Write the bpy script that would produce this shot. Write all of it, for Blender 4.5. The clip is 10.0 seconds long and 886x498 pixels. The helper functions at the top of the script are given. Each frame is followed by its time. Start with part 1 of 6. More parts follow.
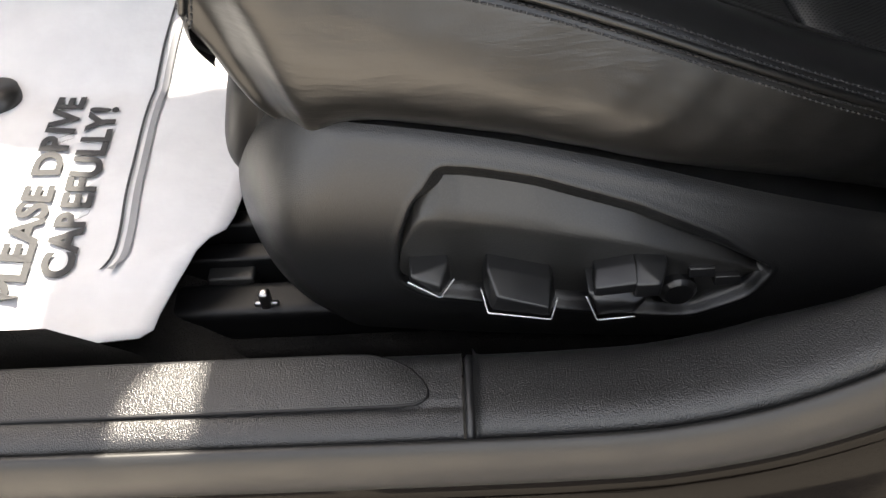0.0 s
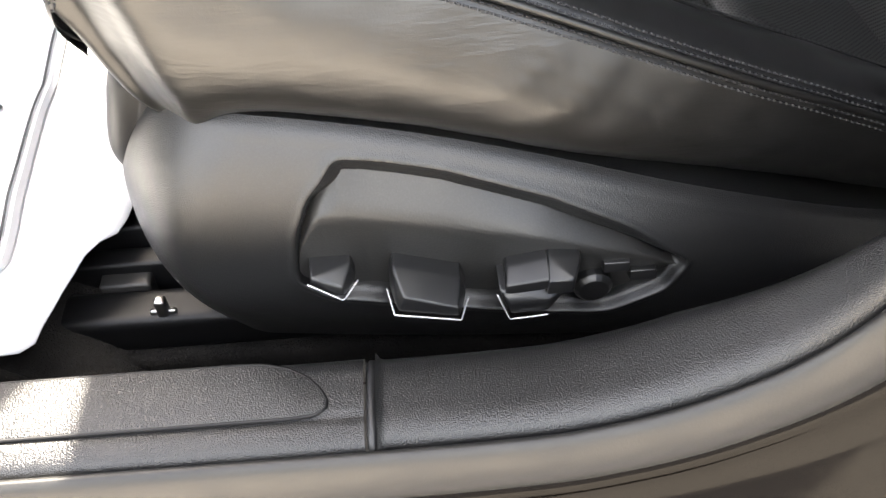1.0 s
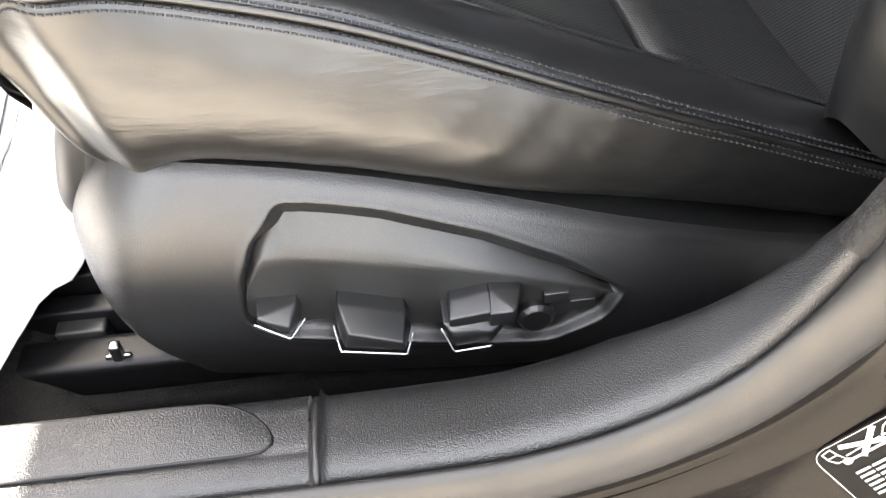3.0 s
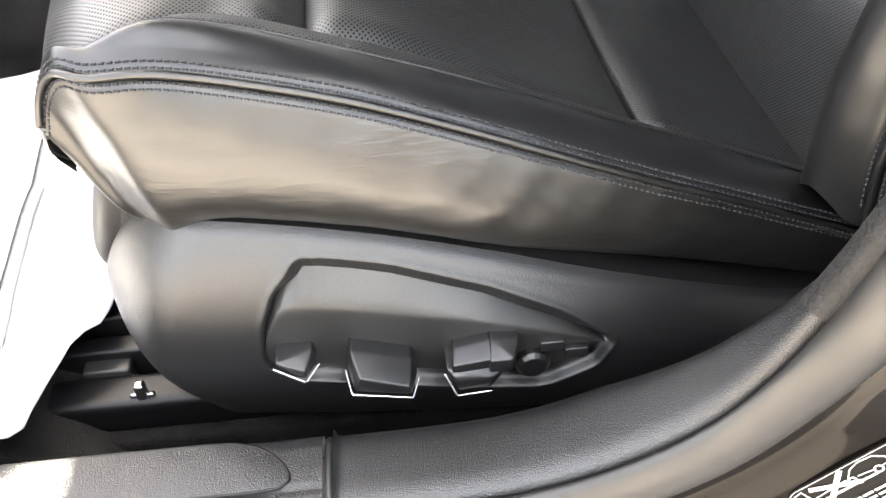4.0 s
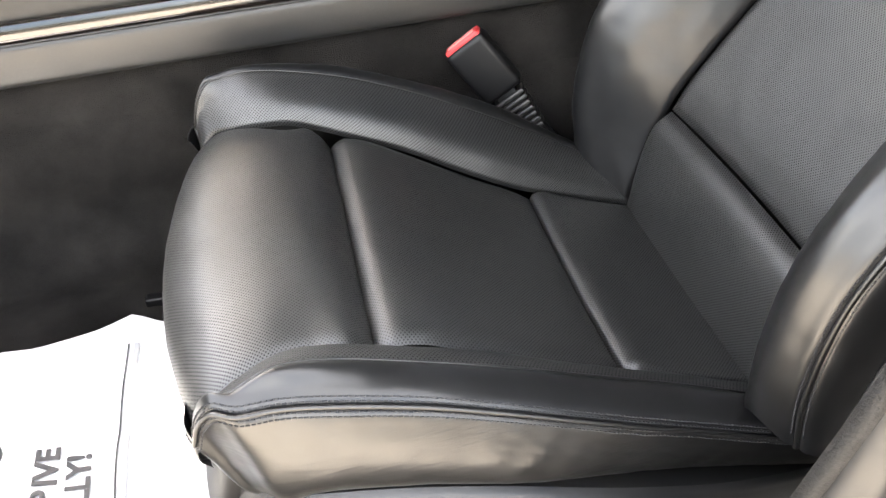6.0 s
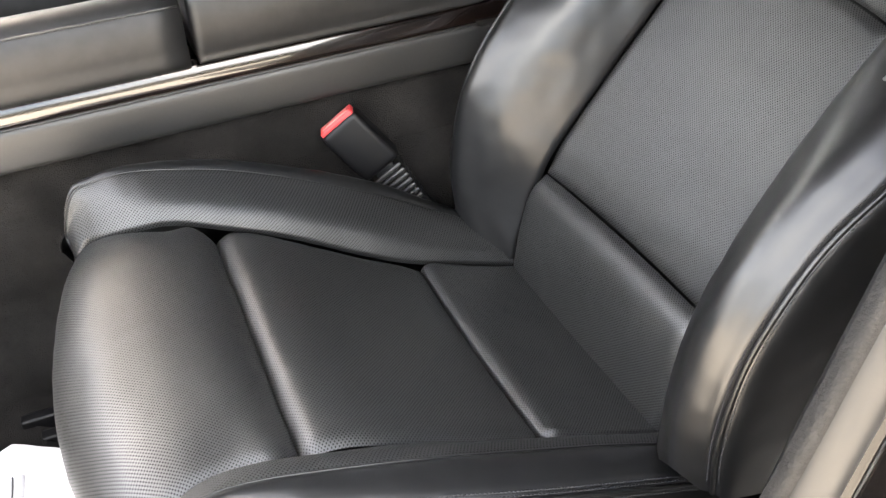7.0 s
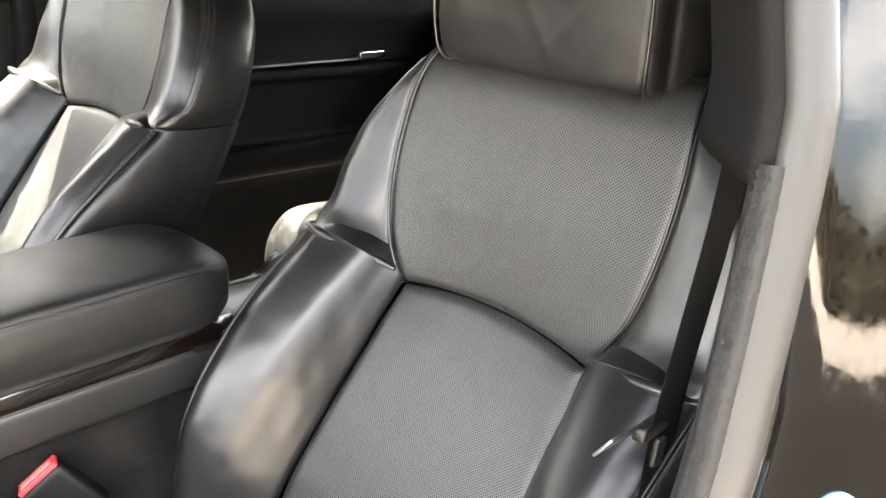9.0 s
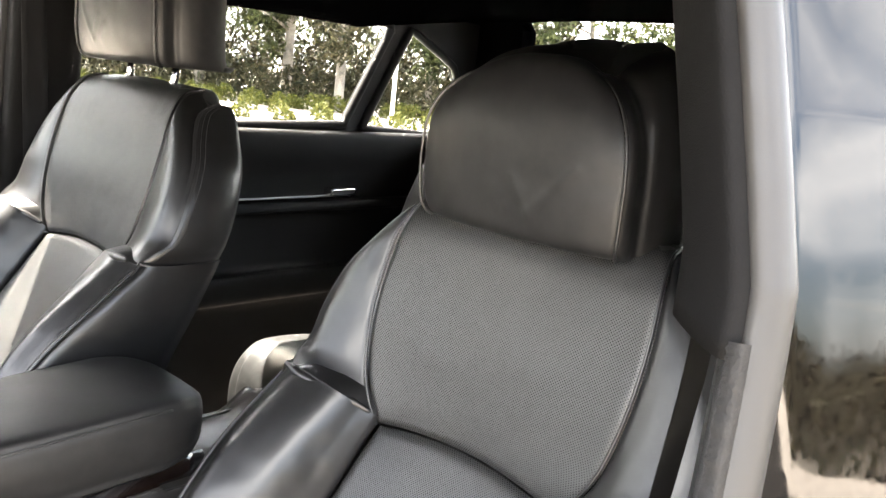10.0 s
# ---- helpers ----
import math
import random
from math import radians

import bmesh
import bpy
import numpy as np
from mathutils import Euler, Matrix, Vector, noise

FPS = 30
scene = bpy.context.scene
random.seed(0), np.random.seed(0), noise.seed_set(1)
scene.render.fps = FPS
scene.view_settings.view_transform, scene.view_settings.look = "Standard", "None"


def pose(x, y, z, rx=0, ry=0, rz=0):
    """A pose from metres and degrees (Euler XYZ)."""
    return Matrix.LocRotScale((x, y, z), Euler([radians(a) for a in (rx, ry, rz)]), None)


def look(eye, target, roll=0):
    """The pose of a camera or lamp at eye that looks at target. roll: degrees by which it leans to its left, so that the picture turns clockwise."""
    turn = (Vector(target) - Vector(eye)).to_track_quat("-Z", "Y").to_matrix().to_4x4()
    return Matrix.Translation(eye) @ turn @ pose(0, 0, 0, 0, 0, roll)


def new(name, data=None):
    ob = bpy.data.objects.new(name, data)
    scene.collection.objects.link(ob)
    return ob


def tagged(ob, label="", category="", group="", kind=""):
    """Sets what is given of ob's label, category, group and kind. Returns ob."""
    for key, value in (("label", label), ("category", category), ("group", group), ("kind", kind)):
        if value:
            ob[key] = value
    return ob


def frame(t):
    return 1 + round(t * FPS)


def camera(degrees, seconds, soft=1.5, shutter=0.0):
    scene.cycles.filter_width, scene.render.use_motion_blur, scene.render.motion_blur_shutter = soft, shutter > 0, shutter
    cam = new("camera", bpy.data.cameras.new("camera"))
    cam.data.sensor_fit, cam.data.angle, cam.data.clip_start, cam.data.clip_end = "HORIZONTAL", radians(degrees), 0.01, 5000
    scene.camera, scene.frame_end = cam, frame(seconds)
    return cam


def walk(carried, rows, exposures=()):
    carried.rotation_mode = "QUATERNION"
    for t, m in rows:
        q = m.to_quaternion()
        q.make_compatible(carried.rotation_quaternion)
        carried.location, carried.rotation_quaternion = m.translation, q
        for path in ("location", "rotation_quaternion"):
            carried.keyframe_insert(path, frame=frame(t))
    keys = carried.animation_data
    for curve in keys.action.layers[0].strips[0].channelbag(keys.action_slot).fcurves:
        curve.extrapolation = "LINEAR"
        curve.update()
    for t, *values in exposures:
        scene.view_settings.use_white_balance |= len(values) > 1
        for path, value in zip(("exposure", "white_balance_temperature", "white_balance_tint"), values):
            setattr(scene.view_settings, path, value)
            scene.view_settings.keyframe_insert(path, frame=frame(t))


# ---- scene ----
cam = camera(55.2, 10.0)
PATH = [
    (0, (0.002, 0.027, 0.783), (-0.054, 1.391, -0.678), -4.4),
    (0.5, (0.016, 0.037, 0.759), (0.043, 1.39, -0.714), -3.1),
    (1, (0.022, 0.044, 0.761), (0.109, 1.403, -0.704), -1.3),
    (1.5, (0.025, 0.049, 0.754), (0.142, 1.42, -0.698), -1.2),
    (2, (0.035, 0.05, 0.761), (0.171, 1.427, -0.683), -1.5),
    (2.5, (0.043, 0.042, 0.768), (0.181, 1.437, -0.658), -1.9),
    (3.8, (0.043, 0.015, 0.796), (0.186, 1.466, -0.573), -1.2),
    (4, (0.039, 0.01, 0.812), (0.183, 1.474, -0.542), -1.1),
    (4.5, (0.011, 0.001, 0.908), (0.198, 1.467, -0.44), -0.5),
    (5, (-0.002, -0.01, 0.94), (0.228, 1.492, -0.36), -1.4),
    (5.2, (0.001, -0.032, 0.966), (0.236, 1.49, -0.311), -1.6),
    (6.5, (-0.056, -0.003, 1.049), (0.365, 1.549, -0.14), -2.4),
    (7, (-0.063, 0.017, 1.066), (0.574, 1.526, -0.083), -1.4),
    (7.5, (-0.053, 0.05, 1.099), (0.842, 1.451, -0.013), 1.0),
    (8, (-0.055, 0.072, 1.139), (1.036, 1.415, 0.136), 2.8),
    (8.5, (-0.041, 0.07, 1.155), (1.163, 1.428, 0.314), 2.9),
    (9, (-0.046, 0.081, 1.178), (1.262, 1.425, 0.482), 3.3),
    (9.5, (-0.065, 0.079, 1.196), (1.323, 1.419, 0.668), 5.2),
    (10, (-0.094, 0.078, 1.21), (1.336, 1.417, 0.809), 6.2),
]
EXPOSURES = [(0.0, 2.75, 7100, 9), (0.5, 3.52, 7100, 9), (0.9, 3.85, 7100, 9), (2.0, 4.45, 7100, 9), (6.5, 4.5, 7100, 9), (8.0, 4.75, 7200, 10), (8.5, 4.75, 7300, 10), (9.5, 4.95, 7100, 10), (10.0, 4.65, 7000, 10)]
walk(cam, [(t, look(eye, target, roll)) for t, eye, target, roll in PATH], EXPOSURES)

# ---- light ----
world = bpy.data.worlds.new("sky")
scene.world = world
world.use_nodes = True
wn = world.node_tree.nodes
sky = wn.new("ShaderNodeTexSky")
sky.sky_type, sky.sun_disc = "NISHITA", False
SUN_EL, SUN_AZ = radians(58.0), radians(95)     # height; bearing of the sun in plan, from +x towards +y
sky.sun_elevation, sky.sun_rotation = SUN_EL, radians(90) - SUN_AZ
sky.dust_density, sky.air_density = 5.0, 1.0
wn["Background"].inputs["Strength"].default_value = 0.08
way = wn.new("ShaderNodeTexCoord").outputs["Generated"]
puffs = wn.new("ShaderNodeTexNoise")
puffs.inputs["Scale"].default_value, puffs.inputs["Detail"].default_value, puffs.inputs["Roughness"].default_value = 2.6, 7.0, 0.6
cover = wn.new("ShaderNodeMapRange")
cover.inputs["From Min"].default_value, cover.inputs["From Max"].default_value = 0.46, 0.63
clouds = wn.new("ShaderNodeMix")
clouds.data_type = "RGBA"
clouds.inputs[7].default_value = (10.0, 10.0, 10.2, 1)
wl = world.node_tree.links
wl.new(way, puffs.inputs["Vector"])
wl.new(puffs.outputs["Fac"], cover.inputs["Value"])
wl.new(cover.outputs[0], clouds.inputs[0])
wl.new(sky.outputs[0], clouds.inputs[6])
wl.new(clouds.outputs[2], wn["Background"].inputs["Color"])
sun = new("sun", bpy.data.lights.new("sun", "SUN"))
sun.data.energy, sun.data.angle, sun.data.color = 3.6, radians(0.6), (1.0, 0.95, 0.87)
sun.matrix_world = look((0, 0, 0), (-math.cos(SUN_AZ) * math.cos(SUN_EL), -math.sin(SUN_AZ) * math.cos(SUN_EL), -math.sin(SUN_EL)))


# ---- materials ----
def material(name, colour, rough=0.5, metal=0.0, spec=0.5, coat=0.0, coat_rough=0.1):
    m = bpy.data.materials.new(name)
    m.use_nodes = True
    b = m.node_tree.nodes["Principled BSDF"]
    b.inputs["Base Color"].default_value = (*colour, 1)
    b.inputs["Roughness"].default_value = rough
    b.inputs["Metallic"].default_value = metal
    b.inputs["Specular IOR Level"].default_value = spec
    b.inputs["Coat Weight"].default_value = coat
    b.inputs["Coat Roughness"].default_value = coat_rough
    return m


class Nodes:
    """Short hand for adding nodes to one material."""
    def __init__(self, m, coords="Object"):
        self.t = m.node_tree
        self.b = self.t.nodes["Principled BSDF"]
        self.xyz = self.t.nodes.new("ShaderNodeTexCoord").outputs[coords]

    def put(self, kind, ins=None, operation="", feature="", data_type=""):
        n = self.t.nodes.new(kind)
        if operation:
            n.operation = operation
        if feature:
            n.feature = feature
        if data_type:
            n.data_type = data_type
        for k, v in (ins or {}).items():
            if isinstance(v, bpy.types.NodeSocket):
                self.t.links.new(v, n.inputs[k])
            else:
                n.inputs[k].default_value = v
        return n

    def noise(self, scale, detail=3, rough=0.55, vec=None):
        return self.put("ShaderNodeTexNoise", {"Vector": vec or self.xyz, "Scale": scale, "Detail": detail, "Roughness": rough}).outputs["Fac"]

    def voronoi(self, scale, feature="F1", rand=1.0, vec=None):
        return self.put("ShaderNodeTexVoronoi", {"Vector": vec or self.xyz, "Scale": scale, "Randomness": rand}, feature=feature).outputs["Distance"]

    def ramp(self, fac, lo, hi, a, b):
        n = self.put("ShaderNodeMapRange", {"Value": fac, "From Min": lo, "From Max": hi, "To Min": a, "To Max": b})
        return n.outputs[0]

    def math(self, op, a, b):
        return self.put("ShaderNodeMath", {0: a, 1: b}, operation=op).outputs[0]

    def mix(self, fac, a, b):
        n = self.put("ShaderNodeMix", data_type="RGBA")
        for k, v in (("Factor", fac), ("A", a), ("B", b)):
            sockets = [s for s in n.inputs if s.name == k and (k == "Factor" or s.type == "RGBA")]
            s = sockets[0]
            if isinstance(v, bpy.types.NodeSocket):
                self.t.links.new(v, s)
            else:
                s.default_value = (*v, 1) if k != "Factor" else v
        return [o for o in n.outputs if o.type == "RGBA"][0]

    def set(self, name, v):
        self.t.links.new(v, self.b.inputs[name])

    def bump(self, height, strength, distance, normal=None):
        ins = {"Height": height, "Strength": strength, "Distance": distance}
        if normal:
            ins["Normal"] = normal
        return self.put("ShaderNodeBump", ins).outputs[0]


def leather(name, colour, rough, holes=False, grain=520, gloss=0.7, creased=0.0):
    m = material(name, colour, rough, 0, gloss)
    n = Nodes(m)
    uv = n.put("ShaderNodeTexCoord").outputs["UV"]
    cells = n.voronoi(grain, "DISTANCE_TO_EDGE")
    fine = n.ramp(cells, 0.0, 0.12, 0.0, 1.0)
    big = n.noise(9, 4)
    mid = n.noise(60, 4)
    n.set("Roughness", n.math("ADD", n.ramp(big, 0.3, 0.7, rough - 0.02, rough + 0.04), n.ramp(mid, 0.3, 0.7, -0.015, 0.015)))
    dark = tuple(0.72 * c for c in colour)
    light = tuple(1.25 * c for c in colour)
    col = n.mix(n.ramp(mid, 0.3, 0.7, 0, 1), dark, light)
    nor = n.bump(fine, 0.04 if holes else 0.06, 0.0003, n.bump(mid, 0.04, 0.001))
    if creased:
        flow = n.put("ShaderNodeMapping", {"Vector": n.xyz, "Rotation": (0, radians(14), 0), "Scale": (22, 60, 150)}).outputs[0]
        lines = n.noise(1.0, 5, 0.62, flow)
        where = n.ramp(n.noise(11, 2), 0.42, 0.62, 0.0, 1.0)
        nor = n.bump(n.math("MULTIPLY", lines, where), creased, 0.004, nor)
    if holes:
        turn = n.put("ShaderNodeMapping", {"Vector": uv, "Rotation": (0, 0, radians(45)), "Scale": (1, 1, 1)}).outputs[0]
        d = n.voronoi(390, "F1", 0.0, turn)
        hole = n.ramp(d, 0.19, 0.33, 0.9, 0.0)
        col = n.mix(hole, col, (0.002, 0.002, 0.002))
        nor = n.bump(n.ramp(d, 0.16, 0.40, 0.0, 1.0), 0.25, 0.0006, nor)
        spec = n.ramp(hole, 0, 1, 1.0, 0.0)
        n.set("Specular IOR Level", spec)
    n.set("Base Color", col)
    n.set("Normal", nor)
    return m


def grained(name, colour, rough, scale=420, depth=0.35, spec=0.5):
    """Moulded plastic with a leather-like grain."""
    m = material(name, colour, rough, 0, spec)
    n = Nodes(m)
    cells = n.ramp(n.voronoi(scale, "SMOOTH_F1"), 0.1, 0.7, 1.0, 0.0)
    big = n.noise(14, 4)
    dust = n.noise(900, 2)
    n.set("Roughness", n.ramp(big, 0.3, 0.7, rough - 0.06, rough + 0.06))
    n.set("Base Color", n.mix(n.ramp(dust, 0.45, 0.8, 0, 1), colour, tuple(1.5 * c for c in colour)))
    n.set("Normal", n.bump(cells, depth, 0.0007))
    return m


BLACK = (0.0085, 0.0086, 0.009)
leather_smooth = leather("leather_smooth", BLACK, 0.32, False, 520, 0.65)
leather_perforated = leather("leather_perforated", (0.016, 0.0163, 0.0162), 0.45, True)
leather_side = leather("leather_side", (0.010, 0.0097, 0.0094), 0.31, False, 420, 0.6, 0.2)
# same leather as the front seats; sunlight on the bench is in this paler colour
leather_rear_sunlit = leather("leather_rear_sunlit", (0.020, 0.0205, 0.0205), 0.36, False, 480, 0.6)
leather_matt = leather("leather_matt", (0.010, 0.010, 0.0103), 0.42, False, 520, 0.35)
plastic_grain = grained("plastic_grain", (0.009, 0.009, 0.0094), 0.36, 1500, 0.24, 0.65)
plastic_sill = grained("plastic_sill", (0.008, 0.008, 0.0085), 0.35, 1500, 0.42, 0.6)
plastic_soft = grained("plastic_soft", (0.018, 0.0176, 0.0171), 0.38, 900, 0.08)
switch_black = material("switch_black", (0.009, 0.009, 0.0095), 0.33, 0, 0.6)
n = Nodes(switch_black)
n.set("Roughness", n.ramp(n.noise(40, 4), 0.3, 0.7, 0.29, 0.38))
n.set("Normal", n.bump(n.noise(1800, 2), 0.05, 0.0004))
plastic_plain = material("plastic_plain", (0.014, 0.014, 0.015), 0.42)
thread = material("thread", (0.022, 0.022, 0.0235), 0.6, 0, 0.3)
pale_piping = material("pale_piping", (0.09, 0.09, 0.09), 0.5)
piping_leather = leather("piping_leather", (0.006, 0.006, 0.006), 0.36)
rubber = material("rubber", (0.017, 0.0162, 0.0155), 0.38, 0, 0.45)
n = Nodes(rubber)
n.set("Normal", n.bump(n.noise(700, 3), 0.12, 0.0006))
n.set("Roughness", n.ramp(n.noise(30, 4), 0.3, 0.7, 0.36, 0.5))
rubber_worn = material("rubber_worn", (0.012, 0.0115, 0.0112), 0.6, 0, 0.3)
n = Nodes(rubber_worn)
n.set("Base Color", n.mix(n.ramp(n.noise(260, 5), 0.42, 0.68, 0, 1), (0.005, 0.0049, 0.0048), (0.012, 0.0116, 0.0115)))
n.set("Normal", n.bump(n.noise(420, 4), 0.5, 0.002))
zinc = material("zinc", (0.11, 0.107, 0.104), 0.5, 0.3)
paint = material("car_paint", (0.004, 0.003, 0.0026), 0.35, 0.1, 0.0, 0.7, 0.03)
n = Nodes(paint)
n.set("Base Color", n.mix(n.ramp(n.noise(2500, 2), 0.45, 0.7, 0, 1), (0.0022, 0.0017, 0.0015), (0.0052, 0.0040, 0.0036)))
n.set("Coat Roughness", n.ramp(n.noise(120, 5), 0.4, 0.75, 0.03, 0.12))
height = n.put("ShaderNodeSeparateXYZ", {0: n.xyz}).outputs[2]
n.set("Coat Weight", n.ramp(height, 0.44, 0.56, 0.20, 0.7))      # road dust has dulled the low metal
carpet = material("carpet", (0.02, 0.019, 0.018), 0.95, 0, 0.1)
n = Nodes(carpet)
n.set("Base Color", n.mix(n.ramp(n.noise(14, 5), 0.35, 0.7, 0, 1), (0.008, 0.0075, 0.007), (0.022, 0.0202, 0.0187)))
n.set("Normal", n.bump(n.noise(600, 3), 0.8, 0.003))
paper = material("paper", (0.82, 0.82, 0.83), 0.75)
n = Nodes(paper)
n.set("Normal", n.bump(n.noise(16, 4), 0.4, 0.006))
n.set("Base Color", n.mix(n.ramp(n.noise(30, 4), 0.3, 0.7, 0, 1), (0.52, 0.52, 0.535), (0.58, 0.58, 0.59)))
ink = material("ink", (0.03, 0.03, 0.032), 0.8)
ink_light = material("ink_light", (0.22, 0.22, 0.23), 0.8)
chrome = material("chrome", (0.75, 0.75, 0.76), 0.12, 1.0)
steel = material("steel", (0.45, 0.45, 0.45), 0.28, 1.0)
silver_line = material("silver_line", (0.8, 0.8, 0.8), 0.25, 0.6)
red_plastic = material("red_plastic", (0.62, 0.045, 0.05), 0.4)
red_light = material("red_light", (0.75, 0.22, 0.2), 0.45)
rail_black = material("rail_black", (0.004, 0.004, 0.0045), 0.45, 0, 0.3)
webbing = material("webbing", (0.006, 0.006, 0.0065), 0.75, 0, 0.15)
n = Nodes(webbing)
n.set("Normal", n.bump(n.put("ShaderNodeTexWave", {"Vector": n.xyz, "Scale": 350.0, "Distortion": 0.4}).outputs["Fac"], 0.4, 0.0006))
wood = material("wood", (0.05, 0.018, 0.012), 0.2, 0, 0.5, 1.0, 0.02)
n = Nodes(wood)
grain_vec = n.put("ShaderNodeMapping", {"Vector": n.xyz, "Scale": (3, 40, 40)}).outputs[0]
n.set("Base Color", n.mix(n.ramp(n.noise(3, 6, 0.6, grain_vec), 0.35, 0.65, 0, 1), (0.003, 0.0018, 0.0015), (0.010, 0.0055, 0.0042)))
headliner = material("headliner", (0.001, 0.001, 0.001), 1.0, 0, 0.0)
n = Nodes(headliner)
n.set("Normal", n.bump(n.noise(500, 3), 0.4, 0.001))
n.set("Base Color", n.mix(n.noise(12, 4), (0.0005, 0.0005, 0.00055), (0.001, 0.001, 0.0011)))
trim_dark = grained("trim_dark", (0.006, 0.006, 0.0063), 0.55, 700, 0.2, 0.2)
fabric_pillar = grained("pillar_cloth", (0.005, 0.005, 0.0052), 0.8, 900, 0.25, 0.08)
sticker_black = material("sticker_black", (0.004, 0.0034, 0.0032), 0.5, 0, 0.1)
sticker_white = material("sticker_white", (0.36, 0.36, 0.355), 0.35)
sticker_yellow = material("sticker_yellow", (0.35, 0.27, 0.02), 0.4)
sticker_blue = material("sticker_blue", (0.08, 0.22, 0.25), 0.4)
sticker_maroon = material("sticker_maroon", (0.04, 0.008, 0.012), 0.4)
glass = material("glass", (0.66, 0.68, 0.66), 0.0)
glass.node_tree.nodes["Principled BSDF"].inputs["Transmission Weight"].default_value = 1.0
glass.node_tree.nodes["Principled BSDF"].inputs["IOR"].default_value = 1.05
concrete = material("concrete", (0.42, 0.39, 0.35), 0.9)
n = Nodes(concrete)
n.set("Base Color", n.mix(n.ramp(n.noise(0.8, 6), 0.3, 0.7, 0, 1), (0.38, 0.345, 0.30), (0.54, 0.49, 0.43)))
n.set("Normal", n.bump(n.noise(40, 5), 0.4, 0.01))


# ---- building helpers ----
def part(name, bm, mat, parent, label="", smooth=True):
    """Links a bmesh as one mesh object, under a thing or a part where one is given."""
    me = bpy.data.meshes.new(name)
    bm.to_mesh(me)
    bm.free()
    me.polygons.foreach_set("use_smooth", [smooth] * len(me.polygons))
    me.materials.append(mat)
    ob = new(name, me)
    if parent:
        ob.parent = parent
        ob.matrix_parent_inverse = parent.matrix_basis.inverted()
    return tagged(ob, label)


def raw(name, verts, faces, mat, parent=None, label="", uv=None, smooth=True):
    me = bpy.data.meshes.new(name)
    me.from_pydata([tuple(v) for v in verts], [], [tuple(int(i) for i in f) for f in faces])
    me.polygons.foreach_set("use_smooth", [smooth] * len(me.polygons))
    if uv is not None:
        layer = me.uv_layers.new(name="UVMap")
        idx = np.zeros(len(me.loops), dtype=np.int32)
        me.loops.foreach_get("vertex_index", idx)
        layer.data.foreach_set("uv", np.asarray(uv, dtype=np.float32)[idx].ravel())
    me.materials.append(mat)
    me.update()
    ob = new(name, me)
    if parent:
        ob.parent = parent
        ob.matrix_parent_inverse = parent.matrix_basis.inverted()
    return tagged(ob, label)


def thing(name, place, label, category, group="", kind=""):
    ob = new(name)
    ob.empty_display_size = 0.05
    ob.matrix_basis = Matrix.Translation(place)
    return tagged(ob, label, category, group, kind)


def spline(pts, count, closed=False):
    """Catmull-Rom through pts (k, d), even in the points' index."""
    p = np.asarray(pts, float)
    k = len(p)
    if k == 1:
        return np.repeat(p, count, 0)
    t = np.linspace(0, k if closed else k - 1, count, endpoint=not closed)
    i = np.minimum(np.floor(t).astype(int), (k if closed else k - 1) - 1)
    f = (t - i).reshape((-1,) + (1,) * (p.ndim - 1))
    if closed:
        a, b, c, d = p[(i - 1) % k], p[i % k], p[(i + 1) % k], p[(i + 2) % k]
    else:
        q = np.concatenate([[2 * p[0] - p[1]], p, [2 * p[-1] - p[-2]]])
        a, b, c, d = q[i], q[i + 1], q[i + 2], q[i + 3]
    return 0.5 * ((2 * b) + (c - a) * f + (2 * a - 5 * b + 4 * c - d) * f * f + (3 * b - a - 3 * c + d) * f ** 3)


def even(pts, step=None, count=None):
    """A polyline resampled at even lengths."""
    p = np.asarray(pts, float)
    s = np.r_[0, np.cumsum(np.linalg.norm(np.diff(p, axis=0), axis=1))]
    count = count or max(2, int(s[-1] / step) + 1)
    return np.stack([np.interp(np.linspace(0, s[-1], count), s, p[:, j]) for j in range(p.shape[1])], 1)


def loft(rows, nu, nv):
    r = np.asarray(rows, float)
    r = np.swapaxes(spline(np.swapaxes(r, 0, 1), nv), 0, 1)
    return spline(r, nu)


def normals(g):
    du = np.gradient(g, axis=0)
    dv = np.gradient(g, axis=1)
    n = np.cross(du, dv)
    return n / (np.linalg.norm(n, axis=2, keepdims=True) + 1e-12)


def soft_noise(g, scale, seed):
    flat = [noise.noise(Vector(p) * scale + Vector((seed, 0, 0))) for p in g.reshape(-1, 3)]
    return np.asarray(flat).reshape(g.shape[:2])


